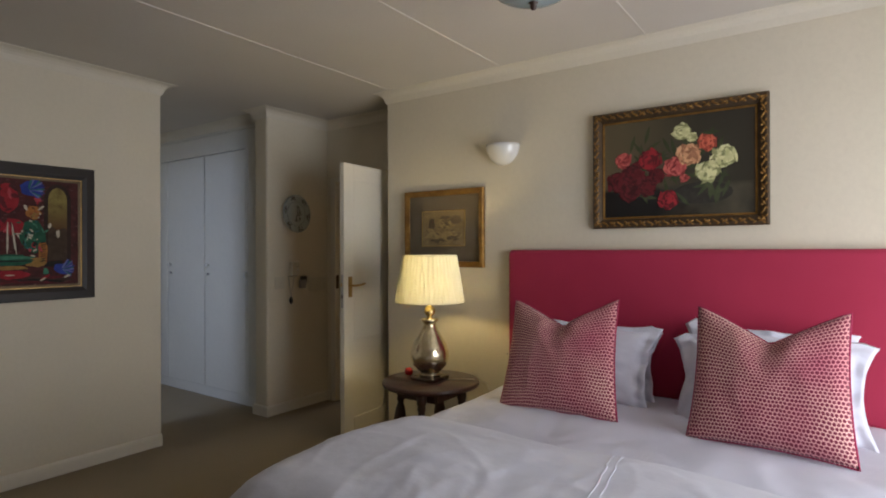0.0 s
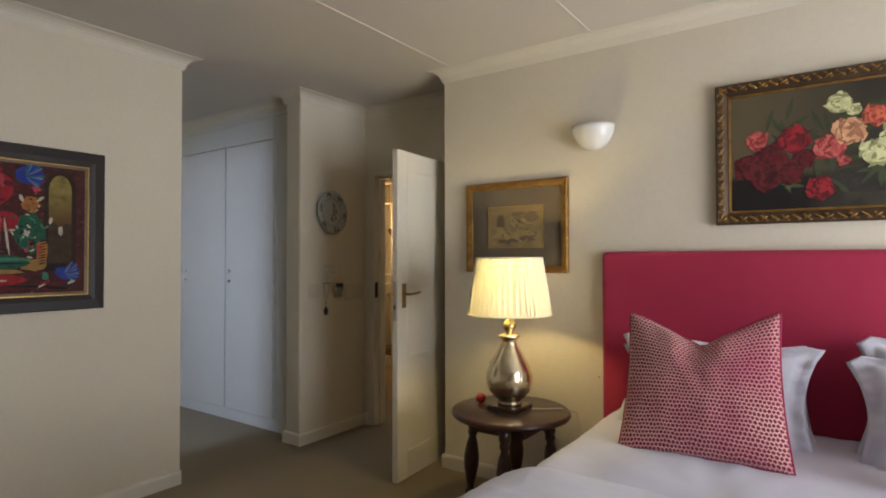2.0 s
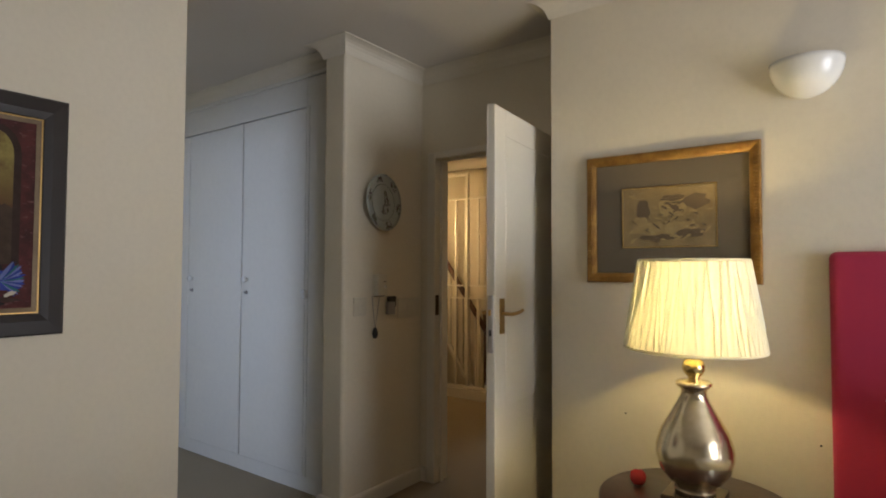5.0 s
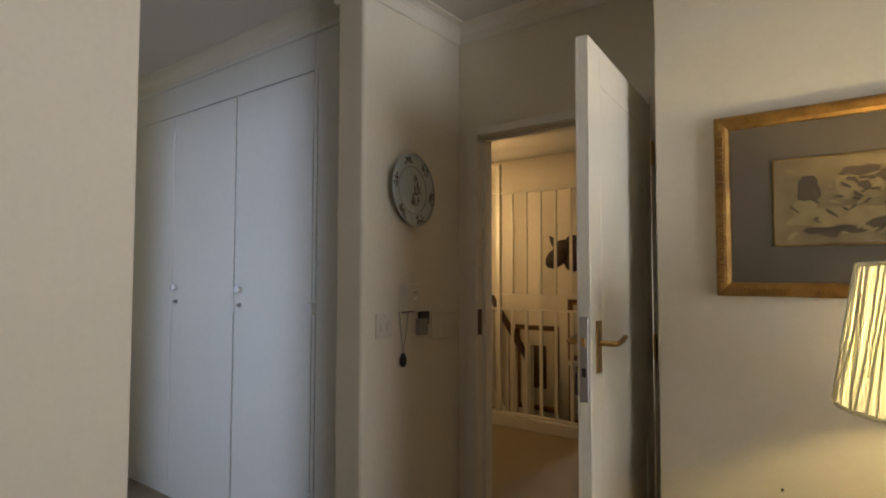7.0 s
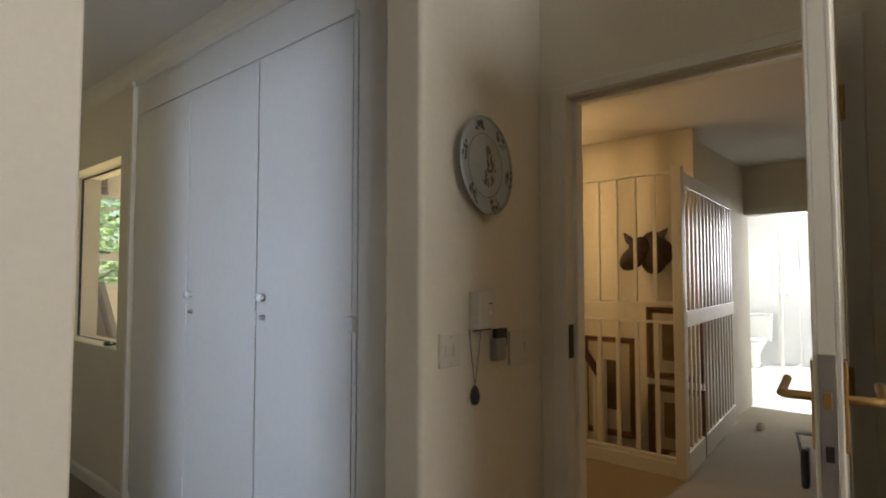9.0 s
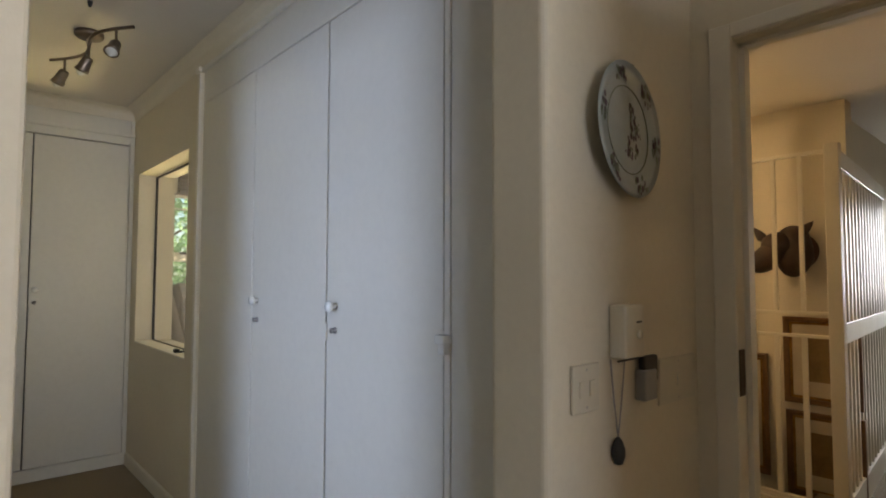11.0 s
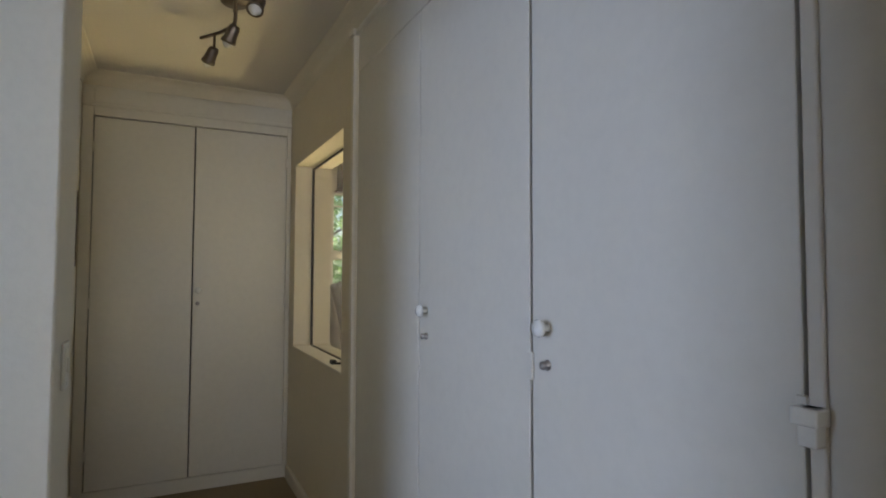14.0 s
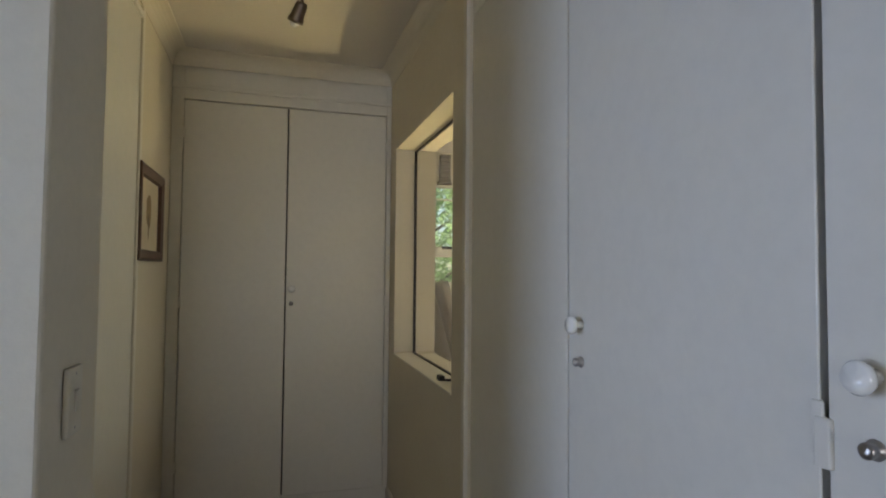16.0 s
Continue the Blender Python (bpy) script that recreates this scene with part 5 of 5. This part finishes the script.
def stair_gate():
    e = empty("security_gate", -3.49, 5.64, 0)
    top, a, b = 2.085, -1.79, 0.0
    bar(e, "post", -0.035, -0.03, 0.0, 0.035, 0.03, 2.11)
    for z, t in ((top, 0.020), (1.175, 0.018), (1.045, 0.018), (0.13, 0.020)):
        bar(e, "rail", a, -0.014, z - t, b - 0.035, 0.014, z)
    for k in range(12):
        x = b - 0.02 - (k + 1) * 0.1405
        bar(e, "upper_bar", x - 0.012, -0.008, 1.175, x + 0.012, 0.008, top - 0.02)
        bar(e, "lower_bar", x - 0.014, -0.008, 0.13, x + 0.014, 0.008, 1.027)
    bar(e, "post", -0.875, -0.02, 0.13, -0.84, 0.02, 2.345)
    bar(e, "rail", a, -0.014, 2.318, -0.875, 0.014, 2.345)
    return tagged(e, "white painted iron gate screen round the stairwell", "gate")


stair_gate()


structure(boxes("stair_kerb", [(-5.29, 5.615, 0.0, -3.53, 5.665, 0.10)], TRIM, bevel=0.006, seg=2), "low cream kerb at the stairwell's edge", "kerb")


def slatted_screen():
    L = 1.79
    ang = math.degrees(math.atan2(1.79, -0.14))
    e = empty("slatted_gate", -3.475, 5.685, 0.004, ang)
    for z0, z1 in ((0.0, 0.16), (1.00, 1.11), (1.97, 2.07)):
        bar(e, "rail", 0, -0.016, z0, L, 0.016, z1)
    for k in range(15):
        x = 0.02 + k * (L - 0.06) / 14
        bar(e, "slat", x, -0.006, 0.10, x + 0.034, 0.006, 1.98)
    return tagged(e, "white slatted wooden gate standing open beside the stairs", "gate")


slatted_screen()


def stair_rail():
    e = empty("stair_balustrade", -4.45, 5.90, 0)
    p0, p1 = Vector((-0.60, 0, 1.76)), Vector((0.25, 0, 0.567))
    tagged(tube("handrail", [p0, p0.lerp(p1, 0.5), p1], 0.030, BROWNFRAME, e, 12), "dark wooden handrail")
    bar(e, "newel", 0.235, -0.03, -0.45, 0.295, 0.03, 0.70)
    for k in range(10):
        q = p0.lerp(p1, (k + 0.5) / 10)
        bar(e, "baluster", q.x - 0.014, -0.014, q.z - 0.86, q.x + 0.014, 0.014, q.z - 0.01)
    tube("string", [p0 - Vector((0, 0, 0.86)), p1 - Vector((0, 0, 0.86))], 0.03, WHITEIRON, e)
    return tagged(e, "sloping stair balustrade, white balusters and dark handrail", "balustrade")


stair_rail()
stair = boxes("stairs", [(-5.3 + 0.28 * k, 5.68, -1.0, -5.3 + 0.28 * (k + 1), 6.19, 0.17 - 0.17 * k) for k in range(5)], CARPET, None, 0.006)
structure(stair, "carpeted steps going down the stairwell", "stairs")


def landing_picture(x, z, w, h, tone, label):
    e = empty("framed_picture", x, 6.197, z)
    frame_mesh("frame", w, h, [(0, 0), (0, 0.022), (0.008, 0.026), (0.030, 0.020), (0.034, 0.008)], OAKFRAME, e)
    frame_mesh("slip", w - 0.066, h - 0.066, [(0, 0.008), (0.004, 0.012), (0.014, 0.010), (0.016, 0.006)], GILT, e)
    boxes("mount", [(-w / 2 + 0.03, -0.006, -h / 2 + 0.03, w / 2 - 0.03, -0.002, h / 2 - 0.03)], CREAMP, e)
    boxes("print", [(-w * 0.22, -0.008, -h * 0.24, w * 0.22, -0.0062, h * 0.26)], tone, e)
    return tagged(e, label, "framed picture", "pictures on the stairwell wall")


landing_picture(-4.26, 0.445, 0.46, 0.81, SEPIAD, "tall framed print with cream mount on stairwell wall")
landing_picture(-3.715, 0.83, 0.43, 0.56, SEPIA, "framed print in brown wood on stairwell wall")
landing_picture(-3.71, 0.23, 0.43, 0.54, SEPIA, "framed print in brown wood below another one")


def carved_head():
    """A dark carved trophy: a plain rounded mass on the wall with a blunt front and two pointed flaps."""
    e = empty("carved_trophy", -3.88, 6.198, 1.54)
    e.scale = (0.85, 0.85, 0.85)
    bm = bmesh.new()
    bmesh.ops.create_uvsphere(bm, u_segments=24, v_segments=16, radius=1, matrix=Matrix.Translation((0.06, -0.12, 0.0)) @ Matrix.Diagonal((0.14, 0.13, 0.19, 1)))
    for v in bm.verts:
        v.co += v.co.normalized() * 0.02 * noise.fractal(v.co * 8, 0.8, 2.0, 3)
    from_bm("neck", bm, HIDE, e, True)
    bm = bmesh.new()
    bmesh.ops.create_uvsphere(bm, u_segments=24, v_segments=16, radius=1, matrix=Matrix.Translation((-0.09, -0.22, -0.05)) @ Matrix.Rotation(radians(-38), 4, "Y") @ Matrix.Diagonal((0.15, 0.085, 0.095, 1)))
    from_bm("muzzle", bm, HIDE, e, True)
    for x, z, turn in ((-0.125, 0.085, -36), (0.12, 0.12, 44)):
        lathe("flap", [(0.022, 0.0), (0.038, 0.03), (0.030, 0.07), (0.014, 0.11), (0.0, 0.135)], HIDE, e, 12, m=Matrix.Translation((x, -0.17, z)) @ Matrix.Rotation(radians(turn), 4, "Y") @ Matrix.Diagonal((1, 0.4, 1, 1)))
    bm = bmesh.new()
    bmesh.ops.create_uvsphere(bm, u_segments=24, v_segments=16, radius=1, matrix=Matrix.Translation((-0.03, -0.18, 0.045)) @ Matrix.Diagonal((0.115, 0.11, 0.10, 1)))
    from_bm("brow", bm, HIDE, e, True)
    lathe("shield", [(0.0, 0.022), (0.12, 0.02), (0.14, 0.008), (0.14, 0.0)], BROWNFRAME, e, 32, m=Matrix.Rotation(math.pi / 2, 4, "X") @ Matrix.Translation((0.06, 0, 0)))
    return tagged(e, "dark carved trophy shape mounted on the stairwell wall", "wall trophy")


carved_head()


# fitting added out of view to carry the landing's warm lamp
def landing_light():
    e = empty("unseen_landing_light", -5.30, 5.25, 1.74)
    boxes("back_plate", [(0.0, -0.04, -0.08, 0.014, 0.04, 0.08)], BRASS, e, 0.003)
    tube("arm", [(0.01, 0, 0), (0.20, 0, -0.03), (0.42, 0, -0.02), (0.55, 0, 0.03)], 0.008, BRASS, e)
    return tagged(e, "added brass arm for the unseen landing lamp", "wall light")


landing_light()


# ---- bathroom beyond the landing ----
def toilet(x, y):
    e = empty("toilet", x, y, 0.0)
    lathe("bowl", [(0.10, 0.0), (0.11, 0.02), (0.09, 0.10), (0.10, 0.22), (0.16, 0.33), (0.185, 0.39), (0.175, 0.40)], CHINA, e, 32, m=Matrix.Diagonal((1, 1.25, 1, 1)))
    lathe("seat", [(0.0, 0.40), (0.185, 0.40), (0.19, 0.412), (0.18, 0.43), (0.0, 0.435)], CHINA, e, 32, m=Matrix.Diagonal((1, 1.25, 1, 1)))
    boxes("cistern", [(-0.20, 0.20, 0.36, 0.20, 0.38, 0.76)], CHINA, e, 0.02, 3)
    boxes("cistern_lid", [(-0.21, 0.19, 0.76, 0.21, 0.39, 0.79)], CHINA, e, 0.008, 2)
    return tagged(e, "white ceramic toilet with a closed lid", "toilet")


toilet(-4.25, 11.2)
sc = empty("shower_screen", -3.70, 10.9, 0)
boxes("frame", [(-0.02, -0.7, 0.0, 0.02, -0.66, 1.95), (-0.02, 0.66, 0.0, 0.02, 0.7, 1.95), (-0.02, -0.66, 1.91, 0.02, 0.66, 1.95), (-0.02, -0.66, 0.0, 0.02, 0.66, 0.06)], BATHWHITE, sc, 0.003)
boxes("pane", [(-0.003, -0.66, 0.06, 0.003, 0.66, 1.91)], GLASS, sc).visible_shadow = False
tagged(sc, "white framed glass shower screen in the bathroom", "shower screen")
structure(boxes("door_frame_bathroom", [(-3.76, 8.18, 0, -3.70, 8.36, 2.06), (-2.88, 8.18, 0, -2.80, 8.36, 2.06), (-3.70, 8.18, 1.99, -2.88, 8.36, 2.06)], TRIM, bevel=0.004), "white painted bathroom door frame", "door frame")
stop = lathe("door_stop", [(0.03, 0.0), (0.032, 0.03), (0.022, 0.06), (0.0, 0.066)], CHINA, None, 16)
stop.matrix_basis = pose(-3.38, 7.35, 0)
tagged(stop, "small white door stop on the carpet", "door stop")


# ---- sunroom ----
def sunroom_window():
    e = empty("window_4", -10.05, 4.87, 1.22)
    for r in ((-0.82, 0, -0.79, 1.18), (0.77, 0, 0.83, 1.18), (-0.02, 0, 0.02, 1.18), (-0.84, 0.0, 0.83, 0.05), (-0.84, 1.13, 0.83, 1.18), (-0.81, 0.33, 0.83, 0.45), (-0.81, 0.98, 0.83, 1.00)):
        boxes("frame", [(-0.025, r[0], r[1], 0.025, r[2], r[3])], TRIM, e, 0.003)
    boxes("pane", [(-0.003, -0.79, 0.04, 0.003, 0.78, 1.14)], GLASS, e).visible_shadow = False
    tube("handle", [(0.03, -0.70, 0.44), (0.06, -0.70, 0.44), (0.06, -0.58, 0.435)], 0.016, BLACKP, e)
    return structure(e, "white framed sunroom window with glazing bars", "window")


sunroom_window()
structure(boxes("window_5", [(x, 6.12, 0.5, x + 0.06, 6.18, 2.45) for x in (-10.0, -8.9, -7.8, -6.7, -5.76)] + [(-9.94, 6.12, 0.5, -5.76, 6.18, 0.56), (-9.94, 6.12, 2.39, -5.76, 6.18, 2.45)], TRIM, bevel=0.004), "white framed sunroom glazing", "window")


def rolled_blind():
    e = empty("rolled_blind", -9.93, 4.29, 2.42)
    bm = bmesh.new()
    for k in range(7):
        add_box(bm, -0.05 - 0.004 * (k % 2), -0.19, -0.02 + k * 0.045, 0.03 + 0.004 * (k % 2), -0.07, 0.02 + k * 0.045, bevel=0.008, seg=2)
    from_bm("folds", bm, CHAIRCLOTH, e)
    boxes("batten", [(-0.06, -0.215, -0.045, 0.04, -0.06, -0.02)], BROWNFRAME, e, 0.004)
    return tagged(e, "tan folded fabric blind above the sunroom window", "blind")


rolled_blind()


def high_chair(x, y, rz, label="tan fabric high-backed chair in the sunroom"):
    e = empty("high_backed_chair", x, y, 0, rz)

    def back(u, v):
        w = 0.25 - 0.03 * v
        return ((u - 0.5) * 2 * w, 0.20 + 0.22 * v + 0.05 * (u - 0.5) ** 2, 0.42 + 0.855 * v)

    cloth_grid("backrest", 12, 16, back, CHAIRCLOTH, e, 0.09)
    boxes("seat", [(-0.26, -0.26, 0.38, 0.26, 0.26, 0.49)], CHAIRCLOTH, e, 0.03, 3)
    for sx in (-1, 1):
        for sy in (-1, 1):
            boxes("leg", [(sx * 0.22 - 0.02, sy * 0.22 - 0.02, 0.0, sx * 0.22 + 0.02, sy * 0.22 + 0.02, 0.39)], DARKWOOD, e, 0.004)
    return tagged(e, label, "chair", "chairs in the sunroom")


c1 = high_chair(-8.0, 3.83, 168)
copy_thing(c1, pose(-8.85, 4.20, 0, 0, 0, 155))


# ---- garden ----
def tree(x, y, h, r, seed, label):
    e = empty("tree", x, y, -0.3)
    rnd = random.Random(seed)
    lathe("trunk", [(0.16, 0.0), (0.11, 0.4), (0.09, h * 0.4), (0.05, h * 0.75)], BARK, e, 12)
    for k in range(7):
        a, z = rnd.uniform(0, 6.3), h * rnd.uniform(0.3, 0.6)
        tube("limb", [(0, 0, z), (0.3 * r * math.cos(a), 0.3 * r * math.sin(a), z + 0.3), (0.7 * r * math.cos(a), 0.7 * r * math.sin(a), z + 0.7)], 0.025, BARK, e)
    verts, faces = [], []
    for k in range(5200):
        d = Vector((rnd.gauss(0, 1), rnd.gauss(0, 1), rnd.gauss(0, 1))).normalized()
        q = 1 + 0.35 * noise.noise(d * 2.6 + Vector((seed, 0, 0)))
        c = Vector((d.x * r * q, d.y * r * q, h * 0.55 + d.z * h * 0.5 * q)) * 1.0
        s_ = rnd.uniform(0.6, 1.0) ** 0.5
        c = Vector((c.x * s_, c.y * s_, h * 0.55 + (c.z - h * 0.55) * s_))
        u = Vector((rnd.gauss(0, 1), rnd.gauss(0, 1), rnd.gauss(0, 0.6))).normalized()
        w = u.cross(Vector((rnd.gauss(0, 1), rnd.gauss(0, 1), rnd.gauss(0, 1)))).normalized()
        l = rnd.uniform(0.05, 0.10)
        i = len(verts)
        verts += [c - u * l, c + w * l * 0.45, c + u * l, c - w * l * 0.45]
        faces.append((i, i + 1, i + 2, i + 3))
    me = bpy.data.meshes.new("crown")
    me.from_pydata(verts, [], faces)
    ob = new("crown", me)
    ob.parent = e
    tagged(finish(ob, FOLIAGE), kind="stuff")
    return tagged(e, label, "tree", "garden trees")


tree(-14.0, 5.0, 4.2, 1.7, 1, "leafy green garden tree outside the sunroom")
tree(-15.5, 7.3, 4.6, 1.9, 2, "leafy green garden tree outside the sunroom")
tree(-14.5, 2.6, 3.8, 1.6, 3, "leafy green garden tree outside the sunroom")
tree(-13.2, 8.6, 3.6, 1.4, 4, "leafy green garden tree outside the sunroom")
